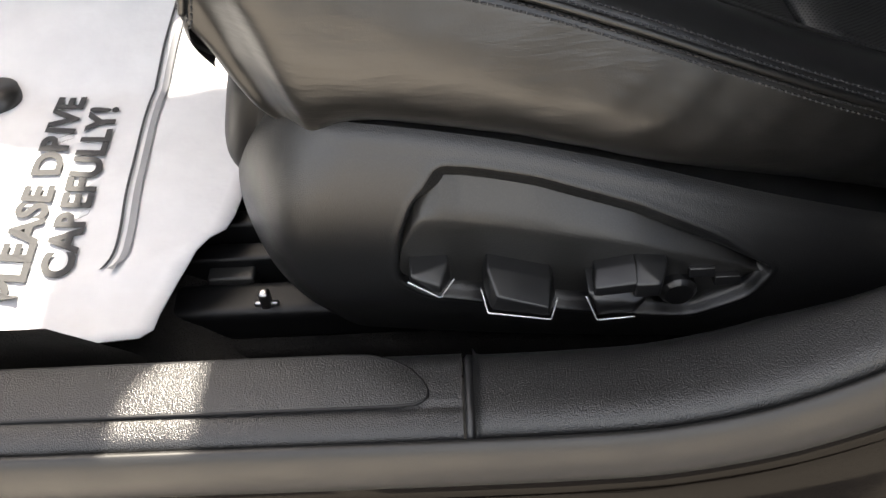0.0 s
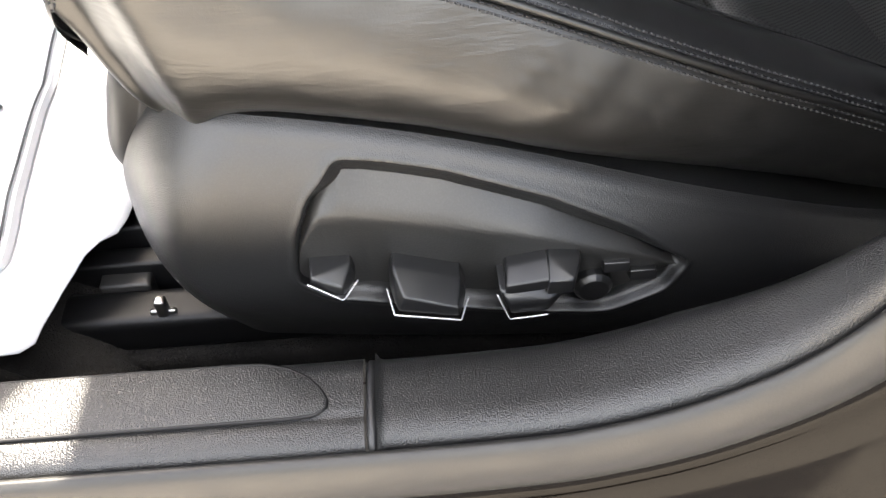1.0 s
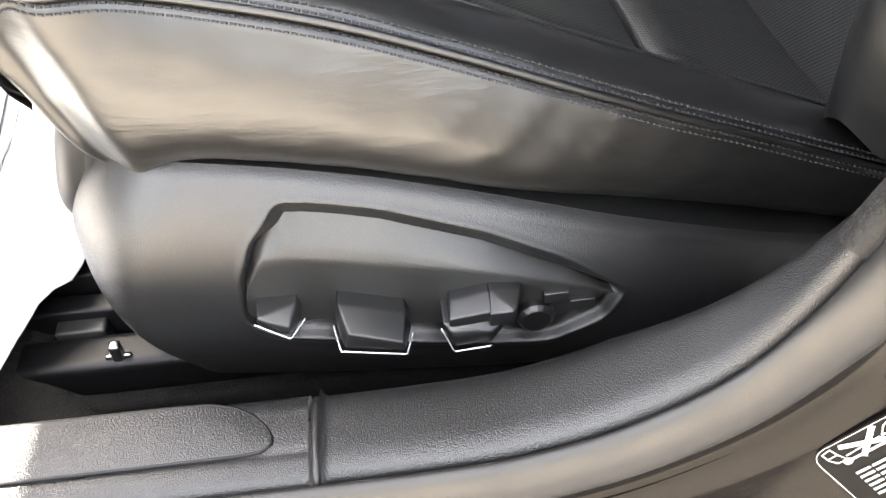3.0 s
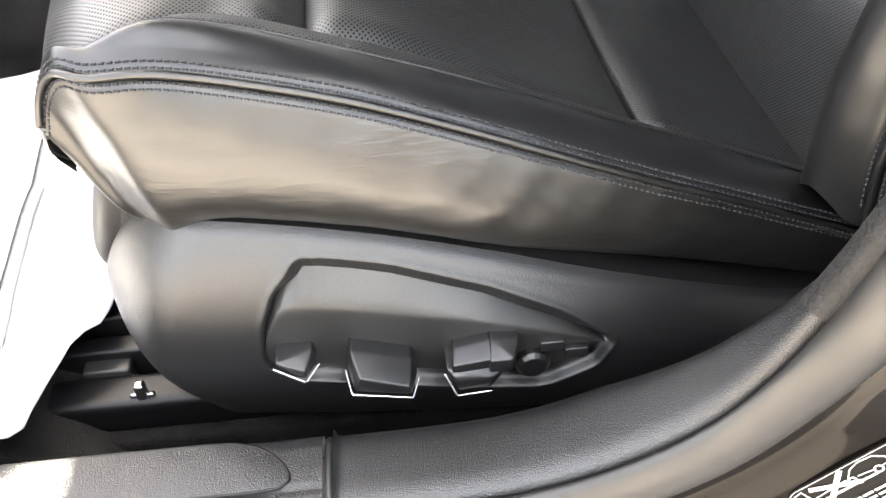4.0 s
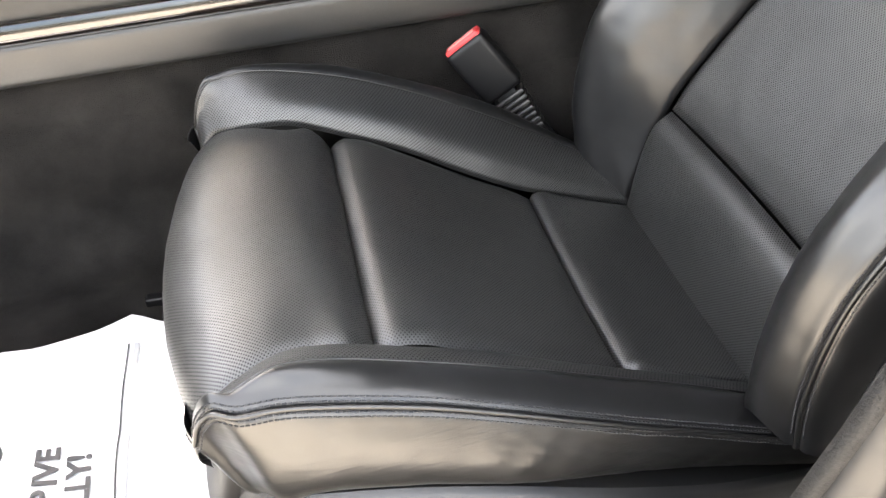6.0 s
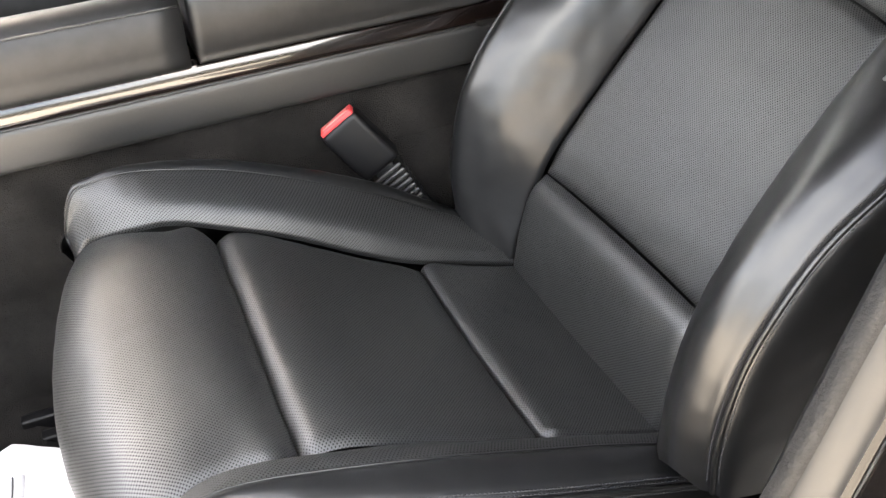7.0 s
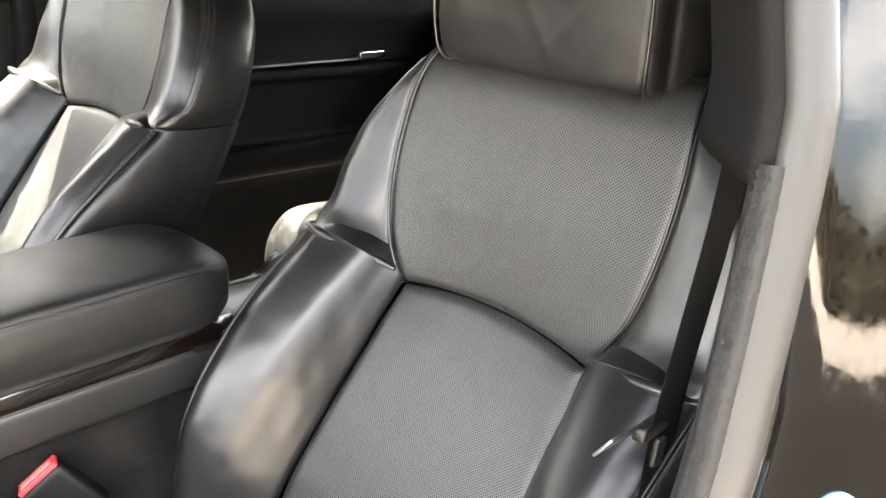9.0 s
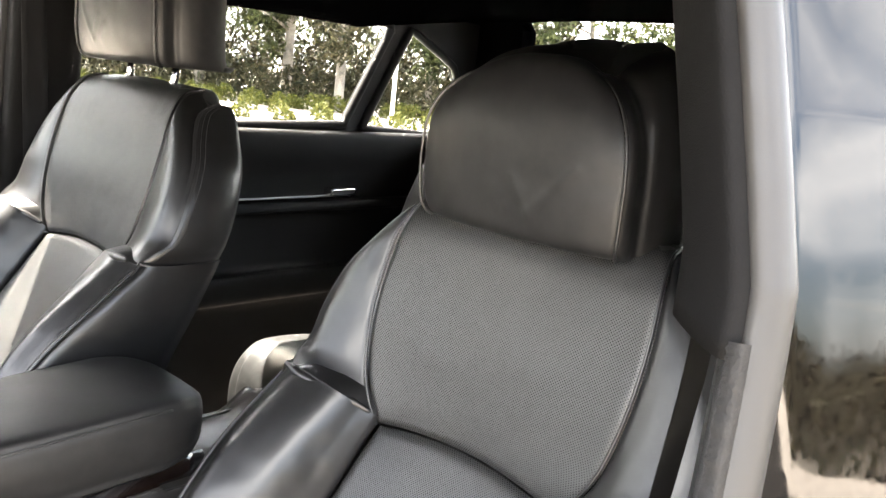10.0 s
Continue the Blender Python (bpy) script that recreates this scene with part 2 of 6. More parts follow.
def sheet(name, g, mat, parent, out, tuck=(0, 0, 0, 0), reach=0.012, wrinkle=0.0, label="", seed=0.0, hem=0.0):
    """A cushioned panel from a grid of places; its edges dive into the seams by tuck (first row, last row, first column, last column)."""
    g = np.array(g, float)
    nu, nv = g.shape[:2]
    n = normals(g)
    flip = (n.reshape(-1, 3) @ np.asarray(out, float)).mean() < 0
    if flip:
        n = -n
    lu = np.concatenate([np.zeros((1, nv)), np.cumsum(np.linalg.norm(np.diff(g, axis=0), axis=2), 0)])
    lv = np.concatenate([np.zeros((nu, 1)), np.cumsum(np.linalg.norm(np.diff(g, axis=1), axis=2), 1)], 1)
    dip = np.zeros((nu, nv))
    for dist, depth in ((lu, tuck[0]), (lu[-1:] - lu, tuck[1]), (lv, tuck[2]), (lv[:, -1:] - lv, tuck[3])):
        if depth:
            dip = np.maximum(dip, depth * np.clip(1 - dist / reach, 0, 1) ** 2.2)
    if wrinkle:
        dip = dip + wrinkle * (soft_noise(g, 14, seed) + 0.4 * soft_noise(g, 45, seed + 7))
    g = g - n * dip[:, :, None]
    verts = g.reshape(-1, 3)
    i = np.arange((nu - 1) * (nv - 1))
    a = (i // (nv - 1)) * nv + i % (nv - 1)
    faces = np.stack([a, a + nv, a + nv + 1, a + 1] if not flip else [a, a + 1, a + nv + 1, a + nv], 1)
    uv = np.stack([np.broadcast_to(lv.mean(0), (nu, nv)), np.broadcast_to(lu.mean(1)[:, None], (nu, nv))], 2).reshape(-1, 2)
    return raw(name, verts, faces, mat, parent, label, uv)


def tube(name, pts, radius, mat, parent=None, sides=10, label="", caps=True):
    p = np.asarray(pts, float)
    t = np.gradient(p, axis=0)
    t /= np.linalg.norm(t, axis=1, keepdims=True) + 1e-12
    up = np.array([0.13, 0.37, 0.92])
    a = np.cross(t, up)
    a /= np.linalg.norm(a, axis=1, keepdims=True)
    b = np.cross(t, a)
    ang = np.linspace(0, 2 * np.pi, sides, endpoint=False)
    r = np.broadcast_to(np.asarray(radius, float), (len(p),))
    v = p[:, None] + r[:, None, None] * (np.cos(ang)[None, :, None] * a[:, None] + np.sin(ang)[None, :, None] * b[:, None])
    f = [(i * sides + j, i * sides + (j + 1) % sides, (i + 1) * sides + (j + 1) % sides, (i + 1) * sides + j) for i in range(len(p) - 1) for j in range(sides)]
    if caps:
        f += [tuple(range(sides))[::-1], tuple((len(p) - 1) * sides + j for j in range(sides))]
    return raw(name, v.reshape(-1, 3), f, mat, parent, label)


def stitches(name, pts, lift, mat, parent, pitch=0.0040, length=0.0033, width=0.0013):
    """A row of thread stitches along a polyline; lift: the way out of the surface."""
    p = even(pts, pitch)
    t = np.gradient(p, axis=0)
    t /= np.linalg.norm(t, axis=1, keepdims=True)
    ups = np.asarray(lift, float)
    if ups.ndim == 1:
        ups = np.repeat(ups[None], len(pts), 0)
    src = np.asarray(pts, float)
    s0 = np.r_[0, np.cumsum(np.linalg.norm(np.diff(src, axis=0), axis=1))]
    s1 = np.linspace(0, s0[-1], len(p))
    ups = np.stack([np.interp(s1, s0, ups[:, j]) for j in range(3)], 1)
    verts, faces = [], []
    for q, d, up in zip(p, t, ups):
        up = up / np.linalg.norm(up)
        side = np.cross(up, d)
        side /= np.linalg.norm(side)
        k = len(verts)
        for x, y, z in ((-.5, -.5, -.3), (.5, -.5, -.3), (.5, .5, -.3), (-.5, .5, -.3), (-.28, -.3, .45), (.28, -.3, .45), (.28, .3, .45), (-.28, .3, .45)):
            verts.append(q + d * x * length + side * y * width + up * z * width)
        faces += [(k + 4, k + 5, k + 6, k + 7), (k, k + 1, k + 5, k + 4), (k + 1, k + 2, k + 6, k + 5), (k + 2, k + 3, k + 7, k + 6), (k + 3, k, k + 4, k + 7)]
    return tagged(raw(name, verts, faces, mat, parent, smooth=False), kind="stuff")


def seam_stitches(ob, nu, nv, last, dist, out, parent, skip=(0, 0), lift=0.0004, along_u=True):
    """Stitches on a made panel, a little way in from its first or last column."""
    g = np.zeros(len(ob.data.vertices) * 3)
    ob.data.vertices.foreach_get("co", g)
    g = g.reshape(nu, nv, 3) + np.array(ob.matrix_world.translation if not ob.parent else (0, 0, 0))
    n = normals(g)
    if (n.reshape(-1, 3) @ np.asarray(out, float)).mean() < 0:
        n = -n
    if last:
        g, n = g[:, ::-1], n[:, ::-1]
    d = np.concatenate([np.zeros((nu, 1)), np.cumsum(np.linalg.norm(np.diff(g, axis=1), axis=2), 1)], 1)
    rows = range(skip[0], nu - skip[1])
    pts = np.array([[np.interp(dist, d[i], g[i, :, k]) for k in range(3)] for i in rows])
    ups = np.array([[np.interp(dist, d[i], n[i, :, k]) for k in range(3)] for i in rows])
    ups /= np.linalg.norm(ups, axis=1, keepdims=True)
    stitches("stitching", pts + ups * lift, ups, thread, parent)


def bend(x, xs, ys):
    """A smooth curve through (xs, ys)."""
    xs, ys = np.asarray(xs, float), np.asarray(ys, float)
    h = np.diff(xs)
    d = np.diff(ys) / h
    m = np.r_[d[0], (d[:-1] * h[1:] + d[1:] * h[:-1]) / (h[1:] + h[:-1]), d[-1]]
    m[1:-1] = np.where(d[:-1] * d[1:] <= 0, 0, m[1:-1])
    x = np.clip(x, xs[0], xs[-1])
    i = np.clip(np.searchsorted(xs, x) - 1, 0, len(h) - 1)
    t = (x - xs[i]) / h[i]
    return (2 * t ** 3 - 3 * t * t + 1) * ys[i] + (t ** 3 - 2 * t * t + t) * h[i] * m[i] + (3 * t * t - 2 * t ** 3) * ys[i + 1] + (t ** 3 - t * t) * h[i] * m[i + 1]


def inside_of(poly, x, z):
    """Distance inside a closed outline (minus: outside)."""
    a = np.asarray(poly, float)
    b = np.roll(a, -1, 0)
    best = np.full(x.shape, 9.0)
    odd = np.zeros(x.shape, bool)
    for (ax, az), (bx, bz) in zip(a, b):
        ex, ez = bx - ax, bz - az
        t = np.clip(((x - ax) * ex + (z - az) * ez) / (ex * ex + ez * ez + 1e-15), 0, 1)
        best = np.minimum(best, np.hypot(x - ax - t * ex, z - az - t * ez))
        if abs(ez) > 1e-12:
            odd ^= ((az > z) != (bz > z)) & (x < ex * (z - az) / ez + ax)
    return np.where(odd, best, -best)


def box_bm(lo, hi, bevel=0.0, segments=3, bm=None):
    bm = bm or bmesh.new()
    made = bmesh.ops.create_cube(bm, size=1.0)["verts"]
    bmesh.ops.scale(bm, vec=[h - l for l, h in zip(lo, hi)], verts=made)
    bmesh.ops.translate(bm, vec=[(h + l) / 2 for l, h in zip(lo, hi)], verts=made)
    if bevel:
        edges = list({e for v in made for e in v.link_edges})
        bmesh.ops.bevel(bm, geom=edges, offset=bevel, segments=segments, affect="EDGES", profile=0.6)
    return bm


def prism_bm(poly, z0, z1, bevel=0.0, taper=1.0):
    """An upright prism over a plan outline (counter-clockwise)."""
    bm = bmesh.new()
    c = np.mean(poly, 0)
    lo = [bm.verts.new((x, y, z0)) for x, y in poly]
    hi = [bm.verts.new((c[0] + (x - c[0]) * taper, c[1] + (y - c[1]) * taper, z1)) for x, y in poly]
    k = len(poly)
    for i in range(k):
        bm.faces.new((lo[i], lo[(i + 1) % k], hi[(i + 1) % k], hi[i]))
    bm.faces.new(hi)
    bm.faces.new(lo[::-1])
    bmesh.ops.recalc_face_normals(bm, faces=bm.faces[:])
    if bevel:
        bmesh.ops.bevel(bm, geom=bm.edges[:], offset=bevel, segments=2, affect="EDGES", profile=0.6)
    return bm


def swept(name, path, away, out, profile, mat, parent=None, label="", skip=None, kind=""):
    """A profile of (away, out) pairs carried along a path, with the two directions at each of its points."""
    g = path[:, None] + np.asarray(profile)[None, :, :1] * away[:, None] + np.asarray(profile)[None, :, 1:2] * out[:, None]
    ob = sheet(name, g, mat, parent, (0, -1, 0.3))
    return tagged(ob, label, kind=kind)


# ---- front seats ----
CY = 0.627                      # the driver's seat's centre line; the seats stand 0.78 m apart
IX = np.array([-0.118, -0.09, -0.05, 0.0, 0.11, 0.225, 0.354, 0.42])
HI = np.array([0.200, 0.186, 0.174, 0.168, 0.158, 0.150, 0.156, 0.16])          # half width of the cushion's inlay
INX = np.array([-0.118, -0.08, -0.03, 0.008, 0.03, 0.08, 0.15, 0.225, 0.29, 0.354, 0.42])
INZ = np.array([0.588, 0.598, 0.588, 0.568, 0.566, 0.546, 0.508, 0.472, 0.450, 0.428, 0.408])
PX = np.array([-0.15, -0.118, -0.071, -0.038, 0.031, 0.106, 0.189, 0.28, 0.356, 0.42])
PZ = np.array([0.585, 0.592, 0.592, 0.586, 0.567, 0.538, 0.503, 0.468, 0.439, 0.415])   # height of the cushion's piped edge
VX = np.array([-0.15, -0.098, -0.063, -0.01, 0.046, 0.107, 0.173, 0.246, 0.285, 0.42])
VZ = np.array([0.503, 0.501, 0.496, 0.486, 0.472, 0.453, 0.430, 0.407, 0.395, 0.365])   # top edge of the plastic side cover
ZT = ([-0.040, -0.037, -0.028, -0.012, 0.004, 0.043, 0.103, 0.153, 0.188], [0.405, 0.430, 0.452, 0.470, 0.469, 0.459, 0.436, 0.411, 0.385])
ZB = ([-0.040, -0.025, 0.04, 0.107, 0.142, 0.176, 0.188], [0.395, 0.379, 0.363, 0.350, 0.346, 0.363, 0.383])


SHELL_Z, SHELL_X = [0.40, 0.55, 0.70, 0.84, 0.92, 0.99, 1.04, 1.07], [0.47, 0.52, 0.58, 0.645, 0.668, 0.690, 0.706, 0.700]
# corners of the switch caps and their silver lines, in the driver's seat's own place (x, y, z)
LINE_A = [(-0.0335, 0.353, 0.4065), (-0.015, 0.352, 0.392), (-0.0065, 0.365, 0.394)]
SWITCH_A = [(-0.033, 0.368, 0.4095), (-0.010, 0.368, 0.4055), (-0.0315, 0.3555, 0.4085), (-0.0145, 0.3545, 0.4005), (-0.033, 0.388, 0.4095), (-0.010, 0.388, 0.4055), (-0.033, 0.357, 0.402), (-0.015, 0.3525, 0.3935), (-0.008, 0.365, 0.394), (-0.033, 0.388, 0.396), (-0.008, 0.388, 0.392)]
LINE_B = [(0.0095, 0.362, 0.388), (0.013, 0.3445, 0.385), (0.051, 0.3445, 0.376), (0.0565, 0.360, 0.3775)]
SWITCH_B = [(0.0135, 0.364, 0.4045), (0.0525, 0.364, 0.3905), (0.019, 0.3465, 0.3975), (0.0495, 0.3465, 0.3845), (0.0135, 0.388, 0.4045), (0.0525, 0.388, 0.3905), (0.011, 0.362, 0.390), (0.0555, 0.362, 0.379), (0.0145, 0.3455, 0.3865), (0.0505, 0.3455, 0.3775), (0.011, 0.388, 0.390), (0.0555, 0.388, 0.379)]
LINE_C = [(0.0725, 0.352, 0.387), (0.080, 0.3495, 0.367), (0.103, 0.3495, 0.369)]
SWITCH_C = [(0.074, 0.356, 0.386), (0.0805, 0.3515, 0.3685), (0.103, 0.3515, 0.3705), (0.116, 0.358, 0.384), (0.080, 0.3515, 0.378), (0.103, 0.3515, 0.379), (0.074, 0.388, 0.387), (0.116, 0.388, 0.386), (0.081, 0.388, 0.368), (0.105, 0.388, 0.368)]
SWITCH_D = [(0.1035, 0.366, 0.401), (0.1225, 0.366, 0.3985), (0.1165, 0.352, 0.3955), (0.1015, 0.352, 0.3955), (0.1165, 0.3515, 0.3845), (0.1015, 0.3515, 0.3845), (0.1035, 0.388, 0.401), (0.1225, 0.388, 0.3985), (0.1225, 0.388, 0.38), (0.1035, 0.388, 0.38)]
WING_D = [(0.103, 0.3535, 0.3955), (0.103, 0.366, 0.4005), (0.0775, 0.355, 0.3905), (0.0795, 0.367, 0.3945), (0.0775, 0.355, 0.3825), (0.103, 0.3535, 0.387), (0.0795, 0.388, 0.3945), (0.103, 0.388, 0.4005), (0.0795, 0.388, 0.381), (0.103, 0.388, 0.383)]


def front_seat(name, place, label, side, switches, lift=0.0, head_up=0.0):
    """side: -1 where the outer side is towards -y. Built round its own foot: x from the sill's joint, h across, z from the ground."""
    seat = thing(name, place, label, "car seat", "front seats")
    origin = np.array(place, float)

    def at(x, h, z):
        return (origin[0] + x, origin[1] - side * h, origin[2] + z + lift)     # h < 0: the outer side

    def sh(part_name, rows, mat, out, nu, nv, tuck, reach=0.012, wrinkle=0.0, under=None, lab="", seed=0.0):
        g = loft([[at(*p) for p in r] for r in rows], nu, nv)
        return sheet(part_name, g, mat, under or seat, (out[0], -side * out[1], out[2]), tuck, reach, wrinkle, lab, seed)

    f = np.linspace(-1, 1, 9)
    # cushion: front, middle and rear inlay
    rows = []
    for x, z, h, bow in ((0.010, 0.545, 0.169, 0.0), (-0.001, 0.570, 0.169, 0.0), (-0.018, 0.587, 0.171, 0), (-0.048, 0.598, 0.174, 0.003), (-0.088, 0.602, 0.182, 0.008), (-0.130, 0.594, 0.196, 0.018),
                         (-0.160, 0.570, 0.208, 0.028), (-0.172, 0.540, 0.212, 0.042), (-0.170, 0.515, 0.206, 0.064), (-0.150, 0.500, 0.198, 0.075), (-0.120, 0.496, 0.188, 0.07)):
        rows.append([(x + bow * v * v, h * v, z + (0.004 if x > -0.1 else 0) * (v * v - 0.5) - (0.012 * abs(v) ** 6 if x < -0.03 else 0)) for v in f])
    sh("cushion_front_panel", rows, leather_perforated, (-1, 0, 1), 90, 90, (0.0, 0.0, 0.005, 0.005), 0.014, 0.0012, seed=3)
    rows = []
    for x, z in ((-0.001, 0.556), (0.007, 0.567), (0.022, 0.573), (0.048, 0.566), (0.08, 0.549), (0.15, 0.510), (0.20, 0.485), (0.225, 0.469)):
        h = np.interp(x, IX, HI)
        rows.append([(x, h * v, z + 0.006 * (v * v - 0.5)) for v in f])
    sh("cushion_middle_panel", rows, leather_perforated, (0, 0, 1), 90, 90, (0.004, 0.002, 0.0075, 0.0075), 0.020, 0.0009, seed=5)
    rows = []
    for x, z in ((0.225, 0.464), (0.230, 0.471), (0.243, 0.473), (0.27, 0.461), (0.33, 0.437), (0.42, 0.408)):
        h = np.interp(x, IX, HI)
        rows.append([(x, h * v, z + 0.006 * (v * v - 0.5)) for v in f])
    sh("cushion_rear_panel", rows, leather_perforated, (0, 0, 1), 60, 80, (0.001, 0.0, 0.006, 0.006), 0.008, 0.0009, seed=6)
    # cushion: bolsters, piped edges and leather sides
    xs = np.array([-0.136, -0.130, -0.118, -0.10, -0.07, -0.03, 0.03, 0.09, 0.15, 0.21, 0.27, 0.33, 0.39])
    for s in (-1, 1):
        rows, sides, edge = [], [], []
        for x in xs:
            hi = bend(x, IX, HI)
            up = 0.0 if s < 0 else bend(x, [-0.14, -0.09, 0.0, 0.126, 0.228, 0.31, 0.39], [0.030, 0.038, 0.048, 0.052, 0.043, 0.020, 0.008])
            zi, zp = bend(x, INX, INZ), bend(x, PX, PZ) + up
            ho = (0.231 if s < 0 else 0.246) - 0.012 * np.clip((-0.10 - x) / 0.03, 0, 1)
            front = np.clip((-0.09 - x) / 0.035, 0, 1)
            early = np.clip((-0.03 - x) / 0.06, 0, 1)
            nose = 0.030 * np.clip((-0.118 - x) / 0.018, 0, 1) ** 2
            crest = (max(zi, zp) + 0.010 * (1 - front) if s < 0 else 0.35 * zi + 0.65 * zp + 0.010) - nose
            zi, zp = zi - nose - 0.011 * early, zp - nose - (0.010 if s > 0 else 0)
            edge.append(at(x, s * ho, zp))
            rows.append([(x, s * (hi - 0.007 * early), zi + 0.002), (x, s * (hi + 0.014), zi + 0.55 * (crest - zi) + 0.002), (x, s * (0.45 * hi + 0.55 * ho), crest - 0.004 * front), (x, s * (ho - 0.012), zp + (0.007 if s < 0 else 0.014)), (x, s * ho, zp)])
            zv = bend(x, VX, VZ) - 0.008 - 0.016 * np.clip((-0.07 - x) / 0.05, 0, 1)
            top = zp - 0.002
            rear = np.clip((x - 0.07) / 0.24, 0, 1)
            rear = rear * rear * (3 - 2 * rear)
            bulge, slant = (0.017 if s < 0 else 0.040) - 0.012 * rear, 0.002 - 0.018 * rear
            bulge *= 0.55 + 0.45 * np.clip((x + 0.136) / 0.09, 0, 1)
            back = 0.036 * np.clip((-0.05 - x) / 0.08, 0, 1)
            turn_in = 0.007 * np.clip((-0.055 - x) / 0.081, 0, 1) ** 2
            sides.append([(x + back * v, s * (ho + 0.001 + (bulge * (1 - (1 - v) ** 2.4) if s < 0 else bulge * math.sin(math.pi * v ** 0.62)) + slant * v - (0.016 + 0.024 * np.clip((x + 0.09) / 0.07, 0, 1)) * v ** 6 - turn_in * min(1.0, 4 * v)), top + (zv - top) * v) for v in (0, 0.05, 0.12, 0.3, 0.5, 0.7, 0.84, 0.93, 1.0)])
        # both roll over and down at the front
        rows = [[(p[0] + 0.014 - 0.003 * j, p[1] - s * (0.03 - 0.004 * j), p[2] - 0.045) for j, p in enumerate(rows[0])], [(p[0] + 0.001 - 0.001 * j, p[1], p[2] - 0.018) for j, p in enumerate(rows[0])]] + rows
        first = sides[0]
        sides = [[(p[0] - dx, p[1] - s * dy, p[2]) for p in first] for dx, dy in ((0.0105, 0.045), (0.0110, 0.030), (0.0090, 0.017), (0.0052, 0.007))] + sides
        g = loft([[at(*p) for p in r] for r in rows], 130, 60)
        cut = 24 if s < 0 else 36
        sheet("bolster_inlay", g[:, :cut + 1], leather_perforated, seat, (0, 0, 1), (0, 0, 0.006, 0.0012), 0.007, 0.0010, seed=8 + s)
        bolster = sheet("cushion_bolster", g[:, cut:], leather_smooth, seat, (0, 0, 1), (0, 0, 0.0012, 0.003 if s < 0 else 0.0), 0.006, 0.0014, seed=8 + s)
        tube("bolster_seam", g[8:, cut] + np.array([0, 0, -0.0008]), 0.0011, piping_leather, seat, 6)
        flank = sh("cushion_side", sides, leather_side, (0, s, 0), 130, 60, (0.0, 0, 0.003, 0.0), 0.007, 0.0016, seed=12 + s)
        if s < 0:
            co = np.zeros(130 * 60 * 3)
            flank.data.vertices.foreach_get("co", co)
            co = co.reshape(130, 60, 3)
            rx, rz = co[:, :, 0] - origin[0], co[:, :, 2] - origin[2] - lift
            for k in range(9):
                x0, z0 = 0.09 + 0.026 * k, bend(0.09 + 0.026 * k, PX, PZ) - 0.030 - 0.006 * (k % 3)
                u, w_ = rx - x0, rz - z0
                along, across_ = 0.80 * u + 0.60 * w_, -0.60 * u + 0.80 * w_ - 9.0 * (0.80 * u + 0.60 * w_) ** 2
                co[:, :, 1] += side * (0.0011 + 0.0004 * (k % 2)) * np.exp(-(across_ / 0.0032) ** 2) * np.exp(-(along / 0.026) ** 2)
            flank.data.vertices.foreach_set("co", co.ravel())
            flank.data.update()
        line = spline(edge, 160)
        if s < 0:
            tube("piping", line + np.array([0, -side * s * 0.001, -0.0005]), 0.0022, piping_leather, seat, 8)
            for d in (0.0042, 0.0078):
                seam_stitches(bolster, 130, 36, True, d, (0, 0, 1), seat, (18, 2))
                seam_stitches(flank, 130, 60, False, d - 0.0006, (0, -side * s, 0), seat, (18, 2))

    # backrest: stations from the cushion up to the shoulder seam: inlay centre, half width, bolster edge
    st = [((0.350, 0.405), 0.158, (0.330, 0.470)), ((0.366, 0.470), 0.155, (0.323, 0.530)), ((0.391, 0.560), 0.149, (0.330, 0.604)), ((0.428, 0.622), 0.145, (0.349, 0.658)),
          ((0.470, 0.681), 0.141, (0.385, 0.714)), ((0.512, 0.741), 0.136, (0.437, 0.768)), ((0.553, 0.800), 0.131, (0.514, 0.832))]
    c = np.array([a for a, _, _ in st])
    hs = np.array([b for _, b, _ in st])
    e = np.array([b for _, _, b in st])

    def inlay(part_name, lo, hi, nu, tuck, hollow, swell, rise=0.0, skew=1.0):
        t = np.linspace(lo, hi, 9)
        cx, cz, hh = (np.interp(t, range(7), col) for col in (spline(c, 7)[:, 0], spline(c, 7)[:, 1], hs))
        dense = spline(c, 121)
        cx, cz = np.interp(t, np.linspace(0, 6, 121), dense[:, 0]), np.interp(t, np.linspace(0, 6, 121), dense[:, 1])
        rows = []
        for k, (x, z, h) in enumerate(zip(cx, cz, hh)):
            puff = swell * math.sin(math.pi * (k / 8) ** skew) ** 0.6
            lift_mid = rise * (k / 8) ** 3
            rows.append([(x + hollow * (1 - v * v) - 0.85 * puff, h * v, z + (lift_mid - hollow * 0.5 * (1 - k / 8)) * (1 - v * v) + 0.5 * puff) for v in f])
        sh(part_name, rows, leather_perforated, (-1, 0, 0.5), nu, 90, tuck, 0.014, 0.0008, seed=lo)

    inlay("lumbar_panel", 0, 2, 60, (0.0, 0.004, 0.005, 0.005), 0.004, 0.014, 0.0, 2.2)
    inlay("backrest_panel", 2, 6, 110, (0.005, 0.005, 0.005, 0.005), 0.010, 0.004, 0.012)
